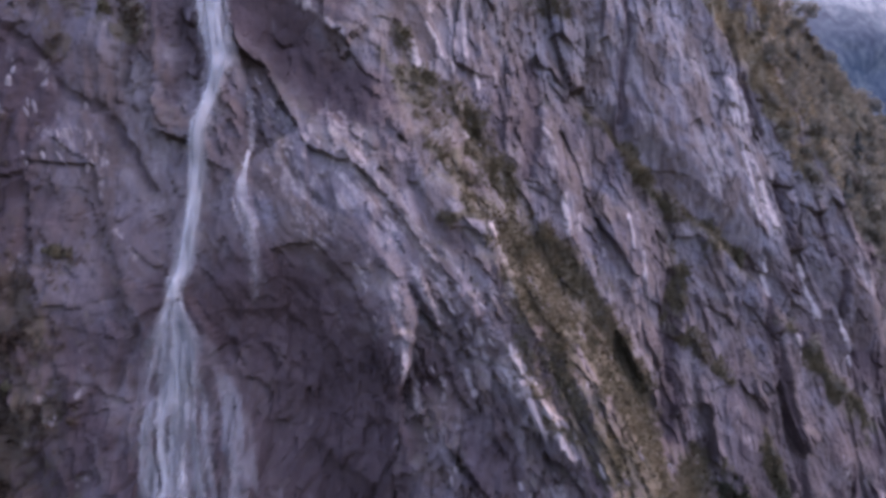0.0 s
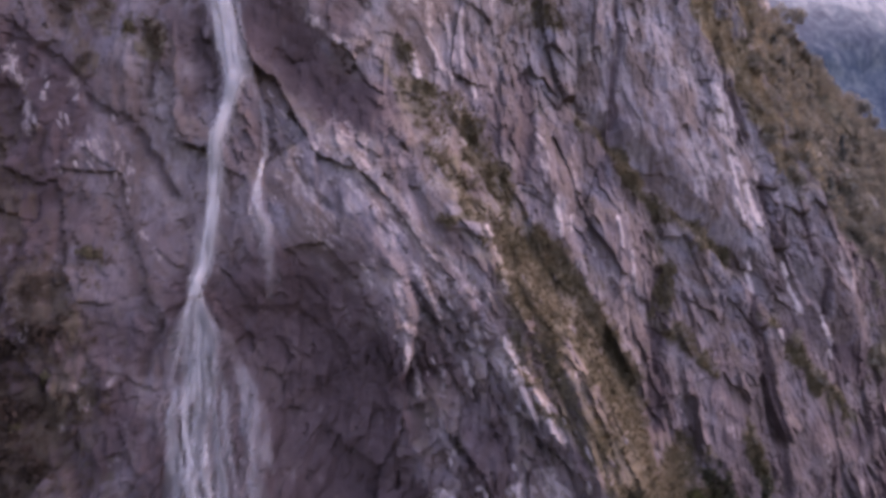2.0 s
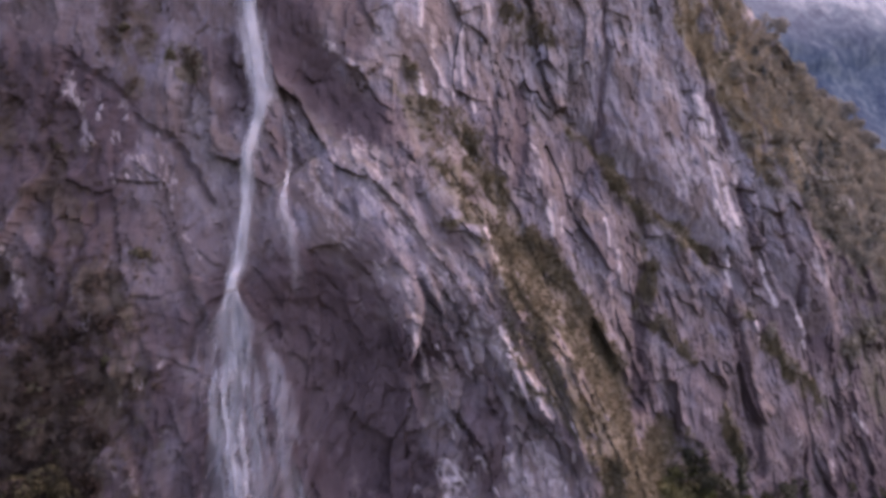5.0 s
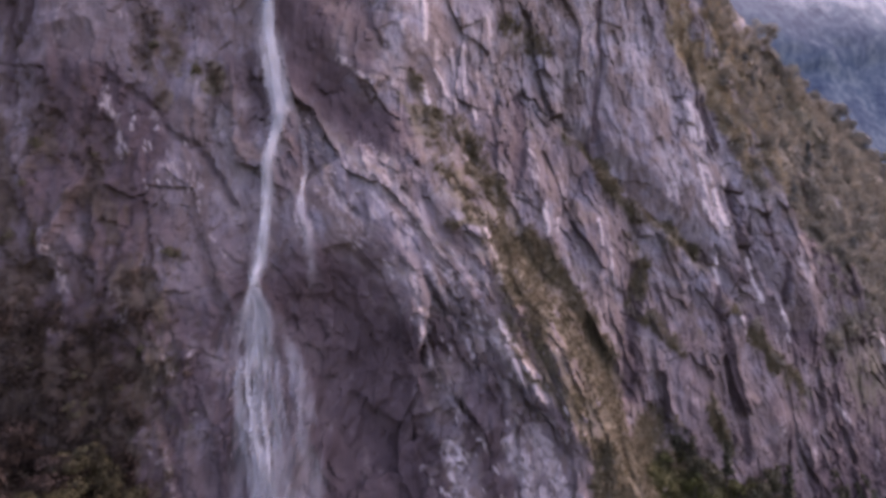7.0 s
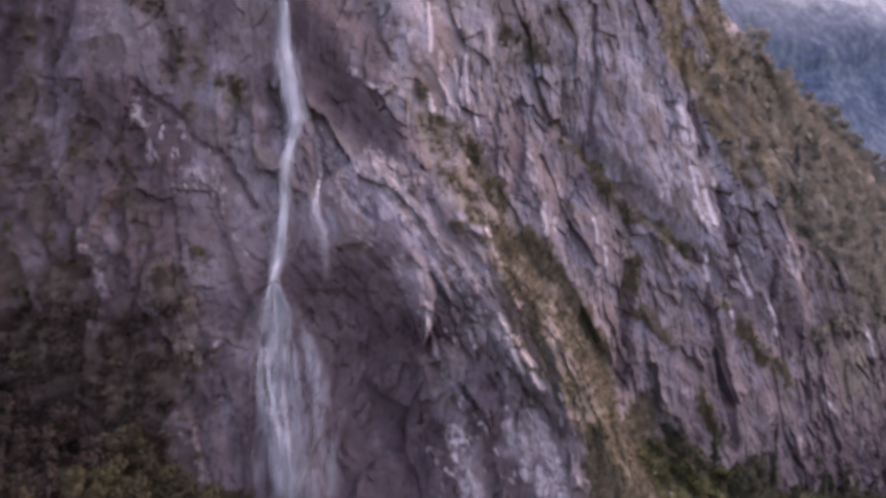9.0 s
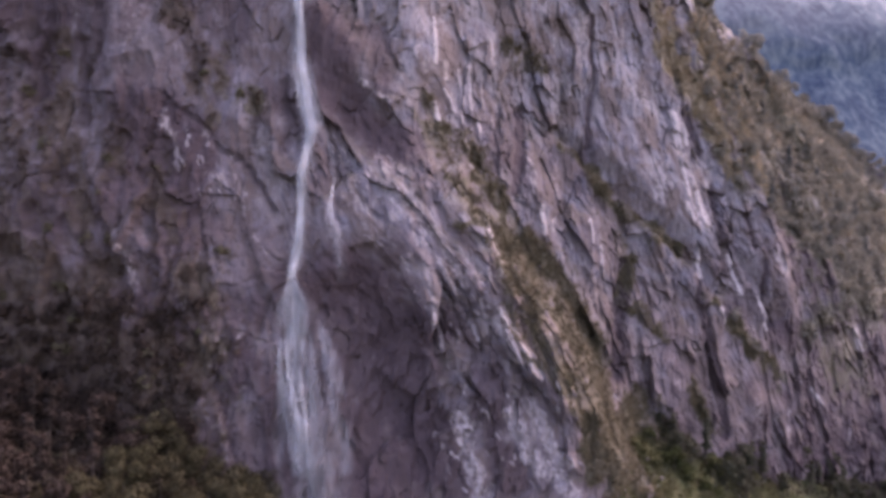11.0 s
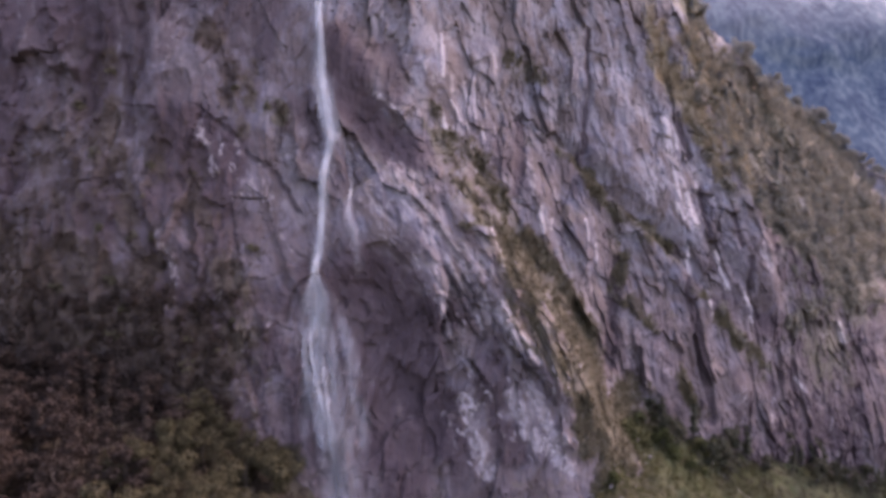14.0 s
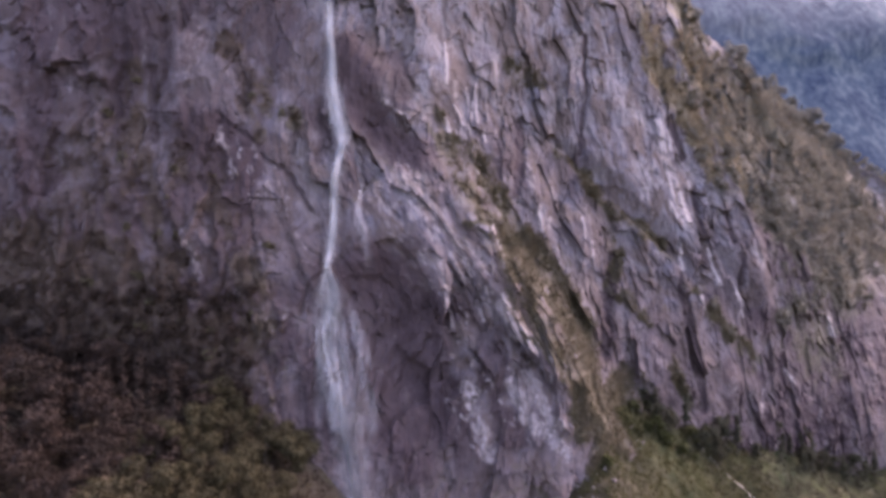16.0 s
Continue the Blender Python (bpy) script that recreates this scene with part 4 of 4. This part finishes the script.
def tube(points, radii, sides=7):
    verts, faces = [], []
    for i, (p, r) in enumerate(zip(points, radii)):
        for k in range(sides):
            a = 2 * math.pi * k / sides
            verts.append((p[0] + r * math.cos(a), p[1] + r * math.sin(a), p[2]))
        if i:
            for k in range(sides):
                q = (i - 1) * sides
                faces.append((q + k, q + (k + 1) % sides, q + sides + (k + 1) % sides, q + sides + k))
    return verts, faces


def tree(seed, height, spread, leaf, material, label, group, conifer=False, blades=46):
    """A tree that stands at the origin: an Empty with a trunk and a crown."""
    rng = np.random.default_rng(seed)
    root = tagged(new("tree"), label, "tree", group)
    bend = rng.normal(0, 0.05 * height, 2)
    heights = np.linspace(-0.6, height * 0.9, 6)
    spine = [(bend[0] * (h / height) ** 2, bend[1] * (h / height) ** 2, h) for h in heights]
    verts, faces = tube(spine, [0.026 * height * (1 - 0.16 * i) for i in range(6)])
    tips = []
    for k in range(26 if conifer else 13):
        h = height * (rng.uniform(0.18, 0.97) if conifer else rng.uniform(0.32, 0.95))
        a = rng.uniform(0, 2 * math.pi)
        if conifer:
            reach = spread * (1.02 - h / height) * rng.uniform(0.6, 1.05)
            tip = np.array([math.cos(a) * reach, math.sin(a) * reach, h - 0.12 * reach])
        else:
            reach = spread * math.sin(math.pi * min(0.98, (h / height - 0.18) / 0.84)) ** 0.7 * rng.uniform(0.45, 1.0)
            tip = np.array([math.cos(a) * reach, math.sin(a) * reach, h])
        foot = np.array([bend[0] * (h / height) ** 2 * 0.7, bend[1] * (h / height) ** 2 * 0.7, max(h - 0.35 * reach, height * 0.15)])
        v, f = tube([foot, foot * 0.4 + tip * 0.6, tip], [0.011 * height, 0.006 * height, 0.002 * height], 5)
        faces += [tuple(i + len(verts) for i in q) for q in f]
        verts += v
        tips.append((foot, tip))
    part("trunk", mesh_of("trunk", verts, faces, BARK, True), root)
    centres, facing = [], []
    for foot, tip in tips:
        if conifer:
            t = rng.uniform(0.15, 1.0, blades)[:, None]
            d = rng.normal(size=(blades, 3))
            c = foot + (tip - foot) * t + d * np.array([0.10, 0.10, 0.06]) * spread
            d = d * 0.3 + np.array([tip[0], tip[1], 0.6 * spread]) / spread
        else:
            r = spread * rng.uniform(0.32, 0.50)
            d = rng.normal(size=(blades, 3))
            d /= np.linalg.norm(d, axis=1)[:, None]
            c = tip + d * r * (rng.uniform(0.5, 1, blades) ** 0.4)[:, None] * np.array([1, 1, 0.75])
        centres.append(c)
        facing.append(d)
    v, f = leaf_cloud(np.concatenate(centres), leaf, rng, np.concatenate(facing))
    part("crown", mesh_of("crown", v.tolist(), f.tolist(), material), root)
    return root


def stand(kinds, places, rng, sizes=(0.75, 1.25)):
    """Trees at the places (x, y, z): the first of each kind is moved there, the rest are copies."""
    used = set()
    for i, (x, y, z) in enumerate(places):
        k = int(rng.integers(len(kinds)))
        s = rng.uniform(*sizes)
        m = pose(x, y, z, rng.normal(0, 3), rng.normal(0, 3), rng.uniform(0, 360)) @ Matrix.Diagonal((s, s, s * rng.uniform(0.9, 1.15), 1))
        if k in used:
            copy_thing(kinds[k], m)
            continue
        used.add(k)
        kinds[k].matrix_basis = pose(x, y, z, 0, 0, rng.uniform(0, 360))


def on_cliff(rng, count, xs, zs, least, gap):
    """Scattered spots on the cliff where plants grow, not closer than gap to one another."""
    spots = []
    tries = 0
    while len(spots) < count and tries < 60:
        tries += 1
        x, z = rng.uniform(*xs, 400), rng.uniform(*zs, 400)
        good = (cliff_zones(x, z)[0] > least + 0.3 * rng.random(400)) & (z < crest_z(x) - 1)
        y = cliff_y(x, z)
        for p in np.stack([x, y, z], 1)[good]:
            if len(spots) < count and all((p[0] - q[0]) ** 2 + (p[2] - q[2]) ** 2 > gap * gap for q in spots):
                spots.append(p)
    return spots


rng = np.random.default_rng(77)
SHOULDER = [tree(900 + i, h, r, 0.62, WOOD_LEAF, "tall olive-green broadleaf tree on the steep wooded shoulder", "trees on the wooded shoulder", False, 48)
            for i, (h, r) in enumerate([(12, 4.8), (10, 4.4), (14, 5.4)])]
SHOULDER += [tree(910 + i, h, r, 0.55, SPRUCE, "dark green spruce on the steep wooded shoulder", "trees on the wooded shoulder", True, 34) for i, (h, r) in enumerate([(14, 3.2), (11, 2.7)])]
places = [(x, y + 0.6, z - 0.8) for x, y, z in on_cliff(rng, 80, (135, 440), (95, 330), 0.25, 9.0)]
edge = np.linspace(212, 450, 32) + rng.uniform(-3, 3, 32)
places += [(x, y + 1.0, z) for x, z in zip(edge, crest_z(edge) - 2.0) for y in [float(cliff_y(np.array([x]), np.array([z]))[0])]]
stand(SHOULDER, places, rng, (0.75, 1.35))

LEDGE = [tree(930 + i, h, r, 0.34, LEAF, "small scrubby tree clinging to a mossy ledge", "scrub trees on the ledges", False, 30) for i, (h, r) in enumerate([(4.2, 1.9), (3.2, 1.7), (5.0, 2.0)])]
places = [(x, y + 0.3, z - 0.5) for x, y, z in on_cliff(rng, 34, (0, 165), (45, 235), 0.45, 6)]
places += [(x, y + 0.3, z - 0.5) for x, y, z in on_cliff(rng, 26, (-140, -62), (62, 190), 0.40, 6)]
stand(LEDGE, places, rng, (0.6, 1.3))


def at_foot(rng, count, xs, out, gap, away=None):
    """Scattered spots on the ground, out metres from the wall."""
    spots = []
    for _ in range(4000):
        x, d = rng.uniform(*xs), rng.uniform(*out)
        y = float(wall(np.array([x]), np.array([60.0]))[0]) - d
        z = float(ground_z(np.array([x]), np.array([y]))[0])
        if (away is None or away(x, y, z)) and all((x - q[0]) ** 2 + (y - q[1]) ** 2 > gap * gap for q in spots):
            spots.append((x, y, z - 0.2))
        if len(spots) == count:
            break
    return spots


FOOT = [tree(950 + i, h, r, 0.50, DARK_LEAF, "leafy dark green tree in the wood below the cliff", "trees below the cliff", False, 130) for i, (h, r) in enumerate([(15, 6.0), (12.5, 5.2), (17, 6.4)])]
FOOT += [tree(960, 18, 3.8, 0.5, DARK_LEAF, "dark green spruce in the wood below the cliff", "trees below the cliff", True, 44)]
stand(FOOT, at_foot(rng, 70, (-185, -88), (1, 68), 6.4), rng, (0.85, 1.2))
CROWN = [tree(990 + i, h, r, 0.42, OLIVE_LEAF, "round-crowned olive-green tree in the wood below the cliff", "trees below the cliff", False, 210) for i, (h, r) in enumerate([(13, 6.6), (11.5, 6.0), (15, 7.0)])]
stand(CROWN, at_foot(rng, 24, (-88, -56), (1, 68), 7.2), rng, (0.8, 1.15))
TALUS = [tree(970 + i, h, r, 0.36, BUSH_LEAF, "bushy yellow-green young tree on the scree slope", "bushes on the scree", False, 60) for i, (h, r) in enumerate([(4.0, 2.4), (5.5, 2.6), (3.0, 2.2)])]
stand(TALUS, at_foot(rng, 26, (50, 125), (-4, 26), 4.0), rng, (0.9, 1.8))
stand([tree(980, 10, 3.6, 0.45, FOOT_LEAF, "dark tree at the foot of the far wall", "trees at the far foot", False, 60), tree(981, 12, 2.7, 0.45, FOOT_LEAF, "dark spruce at the foot of the far wall", "trees at the far foot", True, 40)],
      at_foot(rng, 56, (90, 275), (-6, 26), 5.0), rng, (0.9, 1.7))


def scrub(name, seed, count, xs, zs, least, blades, spread, leaf, material, label):
    """Low plants that cover ledges, too many to count."""
    rng = np.random.default_rng(seed)
    found = []
    while sum(len(f) for f in found) < count:
        x, z = rng.uniform(*xs, 6000), rng.uniform(*zs, 6000)
        thick = cliff_zones(x, z)[0] * (0.6 + 0.6 * ease(-0.3, 0.4, rough(x / 6, z / 6, seed, 3)))
        good = (thick > least + 0.35 * rng.random(6000)) & (z < crest_z(x) - 0.5)
        found.append(np.stack([x, cliff_y(x, z), z], 1)[good])
        if len(found) > 40:
            break
    spots = np.concatenate(found)[:count]
    size = spread * rng.uniform(0.5, 1.5, len(spots))
    d = rng.normal(size=(len(spots), blades, 3)) * np.array([0.6, 0.45, 0.5])
    centres = (spots[:, None, :] + d * size[:, None, None] + np.array([0, -0.3, 0.3])).reshape(-1, 3)
    v, f = leaf_cloud(centres, leaf, rng)
    me = bpy.data.meshes.new(name)
    me.from_pydata(v.tolist(), [], f.tolist())
    me.materials.append(material)
    return tagged(new(name, me), label, "shrubs", kind="stuff")


scrub("ridge_scrub", 1204, 2600, (94, 175), (120, 250), 0.36, 15, 1.2, 0.40, STRAW_LEAF, "tawny dry grass and brush along the cliff edge")
scrub("foot_ledge_scrub", 1205, 1200, (94, 165), (30, 120), 0.36, 15, 1.1, 0.36, LEAF, "low olive scrub on the ledges of the far wall")
scrub("ledge_scrub", 1201, 5800, (-12, 94), (30, 240), 0.28, 15, 1.1, 0.36, LEAF, "low olive and tawny scrub on the cliff ledges")
scrub("wall_scrub", 1202, 4200, (-200, -55), (50, 230), 0.30, 15, 1.0, 0.30, RUST_LEAF, "dark scrub and ferns on the shaded wall")


def woods(name, seed, count, xs, zs, least, material, label):
    """The rest of the wood, joined: trunks and leafy crowns."""
    rng = np.random.default_rng(seed)
    centres, facing, verts, faces = [], [], [], []
    for x, y, z in on_cliff(rng, count, xs, zs, least, 5.0):
        h, r = rng.uniform(6, 12), rng.uniform(2.2, 3.8)
        v, f = tube([(x, y + 0.8, z - 1), (x, y + 0.6, z + h * 0.7)], [0.22, 0.08], 5)
        faces += [tuple(i + len(verts) for i in q) for q in f]
        verts += v
        lumps = np.array([x, y, z + h * 0.62]) + rng.normal(size=(9, 3)) * np.array([0.45 * r, 0.45 * r, 0.2 * h])
        d = rng.normal(size=(9, 26, 3))
        d /= np.linalg.norm(d, axis=2)[:, :, None]
        centres.append((lumps[:, None, :] + d * 0.42 * r).reshape(-1, 3))
        facing.append(d.reshape(-1, 3))
    v, f = leaf_cloud(np.concatenate(centres), 0.6, rng, np.concatenate(facing))
    me = bpy.data.meshes.new(name)
    k = len(verts)
    me.from_pydata(verts + v.tolist(), [], faces + (f + k).tolist())
    me.materials.append(BARK)
    me.materials.append(material)
    me.polygons.foreach_set("material_index", np.repeat([0, 1], [len(faces), len(f)]).astype(np.int32))
    return tagged(new(name, me), label, "woods", kind="stuff")


woods("shoulder_woods", 1301, 370, (130, 450), (62, 330), 0.3, WOOD_LEAF, "mixed olive-green woods on the steep shoulder")
woods("wall_woods", 1302, 120, (-185, -76), (48, 100), 0.3, DARK_LEAF, "dark leafy trees that climb the shaded wall")
scrub("shoulder_scrub", 1203, 6000, (150, 455), (90, 330), 0.22, 16, 2.0, 0.62, WOOD_LEAF, "dense olive undergrowth on the wooded shoulder")


def foot_scrub(name, seed, count, xs, out, material, label):
    """Undergrowth at the foot of the cliff."""
    rng = np.random.default_rng(seed)
    x = rng.uniform(*xs, count)
    y = wall(x, 60 + 0 * x) + 6 - rng.uniform(*out, count)
    z = ground_z(x, y)
    d = rng.normal(size=(count, 16, 3)) * np.array([0.8, 0.8, 0.55])
    centres = np.stack([x, y, z + 0.5], 1)[:, None, :] + d * rng.uniform(0.6, 1.7, count)[:, None, None]
    v, f = leaf_cloud(centres.reshape(-1, 3), 0.40, rng)
    me = bpy.data.meshes.new(name)
    me.from_pydata(v.tolist(), [], f.tolist())
    me.materials.append(material)
    tagged(new(name, me), label, "undergrowth", kind="stuff")


foot_scrub("undergrowth", 1401, 4400, (-190, -46), (0, 78), DARK_LEAF, "dark ferny undergrowth below the shaded wall")
foot_scrub("scree_scrub", 1402, 3600, (30, 150), (-6, 62), BUSH_LEAF, "tawny grass tufts and low scrub on the scree")
foot_scrub("dry_scrub", 1404, 900, (18, 80), (-10, 40), BUSH_LEAF, "scattered yellow-green scrub among broken rock")
foot_scrub("foot_thicket", 1403, 4600, (112, 275), (-8, 85), FOOT_LEAF, "dark thicket along the foot of the far wall")


# ---- loose and broken slabs that stand proud of the cliff ----
def slab_mesh(seed):
    """A sharp-edged splinter of rock, about two metres long, standing on end."""
    rng = np.random.default_rng(seed)
    bm = bmesh.new()
    for _ in range(15):
        p = rng.uniform(-1, 1, 3) * np.array([0.62, 0.45, 1.25])
        p[0] *= 1.0 - 0.35 * abs(p[2])
        bm.verts.new(p)
    bmesh.ops.convex_hull(bm, input=bm.verts)
    loose = [v for v in bm.verts if not v.link_faces]
    bmesh.ops.delete(bm, geom=loose, context="VERTS")
    me = bpy.data.meshes.new("rock_slab")
    bm.to_mesh(me)
    bm.free()
    me.materials.append(SLAB)
    return me


SLABS = [slab_mesh(1400 + i) for i in range(8)]


def slabs_along(line, count, wide, sizes, lean, seed):
    """Slabs scattered beside a line of (x, z), leaning with the beds."""
    rng = np.random.default_rng(seed)
    pts = np.array(line, float)
    for _ in range(count):
        k = rng.integers(len(pts) - 1)
        t = rng.random()
        x, z = pts[k] * (1 - t) + pts[k + 1] * t + rng.normal(0, wide, 2)
        y = float(cliff_y(np.array([x]), np.array([z]))[0])
        s = rng.uniform(*sizes) * rng.uniform(0.7, 1.0)
        ob = new("rock_slab", SLABS[int(rng.integers(len(SLABS)))])
        ob.parent = cliff
        ob.matrix_basis = pose(x, y + 0.18 * s, z, rng.uniform(-22, 6), -lean + rng.normal(0, 9), rng.uniform(-35, 35)) @ Matrix.Diagonal((s * rng.uniform(0.6, 1.1), s * 0.8, s * rng.uniform(0.9, 1.6), 1))


slabs_along(RIDGE_RIGHT[3:7], 38, 1.6, (0.8, 2.0), 16, 1)
slabs_along(RIB_RIGHT, 22, 1.4, (0.8, 1.8), 22, 2)
slabs_along(CREST_FRONT[3:], 50, 3.0, (0.7, 2.0), 30, 3)
slabs_along([(-9, 176), (2, 166), (10, 150), (14, 120)], 30, 3.2, (0.7, 1.8), 28, 4)
slabs_along([(2, 72), (6, 50), (24, 68), (30, 50)], 36, 4.0, (0.9, 2.3), 30, 5)
slabs_along([(17, 92), (19, 86)], 3, 0.6, (2.4, 3.2), 32, 6)
slabs_along([(-12, 110), (-4, 92), (4, 78)], 20, 4.0, (0.8, 1.7), 25, 7)
slabs_along([(34, 150), (40, 128), (50, 112)], 20, 3.5, (0.8, 1.9), 12, 8)
slabs_along([(-88, 160), (-80, 146), (-72, 136)], 22, 3.0, (0.9, 2.0), 14, 9)
slabs_along([(-44, 158), (-36, 150), (-38, 136)], 20, 3.0, (0.6, 1.4), 35, 10)
slabs_along([(17, 67), (21, 58), (27, 49)], 34, 2.4, (1.2, 2.8), 38, 12)
slabs_along([(0, 65), (4, 53), (8, 40)], 34, 2.6, (1.2, 2.8), 34, 13)
slabs_along([(23, 69), (29, 58), (33, 48)], 24, 2.4, (1.0, 2.4), 36, 14)
slabs_along(RAMP[5:], 44, 5.0, (0.7, 1.9), 32, 11)


def boulders(count, xs, out, sizes, seed):
    """Broken slabs that lie on the scree below the ramp."""
    rng = np.random.default_rng(seed)
    for _ in range(count):
        x = rng.uniform(*xs)
        y = float(wall(np.array([x]), np.array([45.0]))[0]) - rng.uniform(*out)
        z = float(ground_z(np.array([x]), np.array([y]))[0])
        s = rng.uniform(*sizes)
        ob = new("boulder", SLABS[int(rng.integers(len(SLABS)))])
        ob.parent = ground
        ob.matrix_basis = pose(x, y, z + 0.15 * s, rng.uniform(40, 85), rng.uniform(-25, 25), rng.uniform(-60, 10)) @ Matrix.Diagonal((s, s * 0.8, s * 1.1, 1))


boulders(110, (14, 78), (-6, 26), (0.5, 2.1), 21)
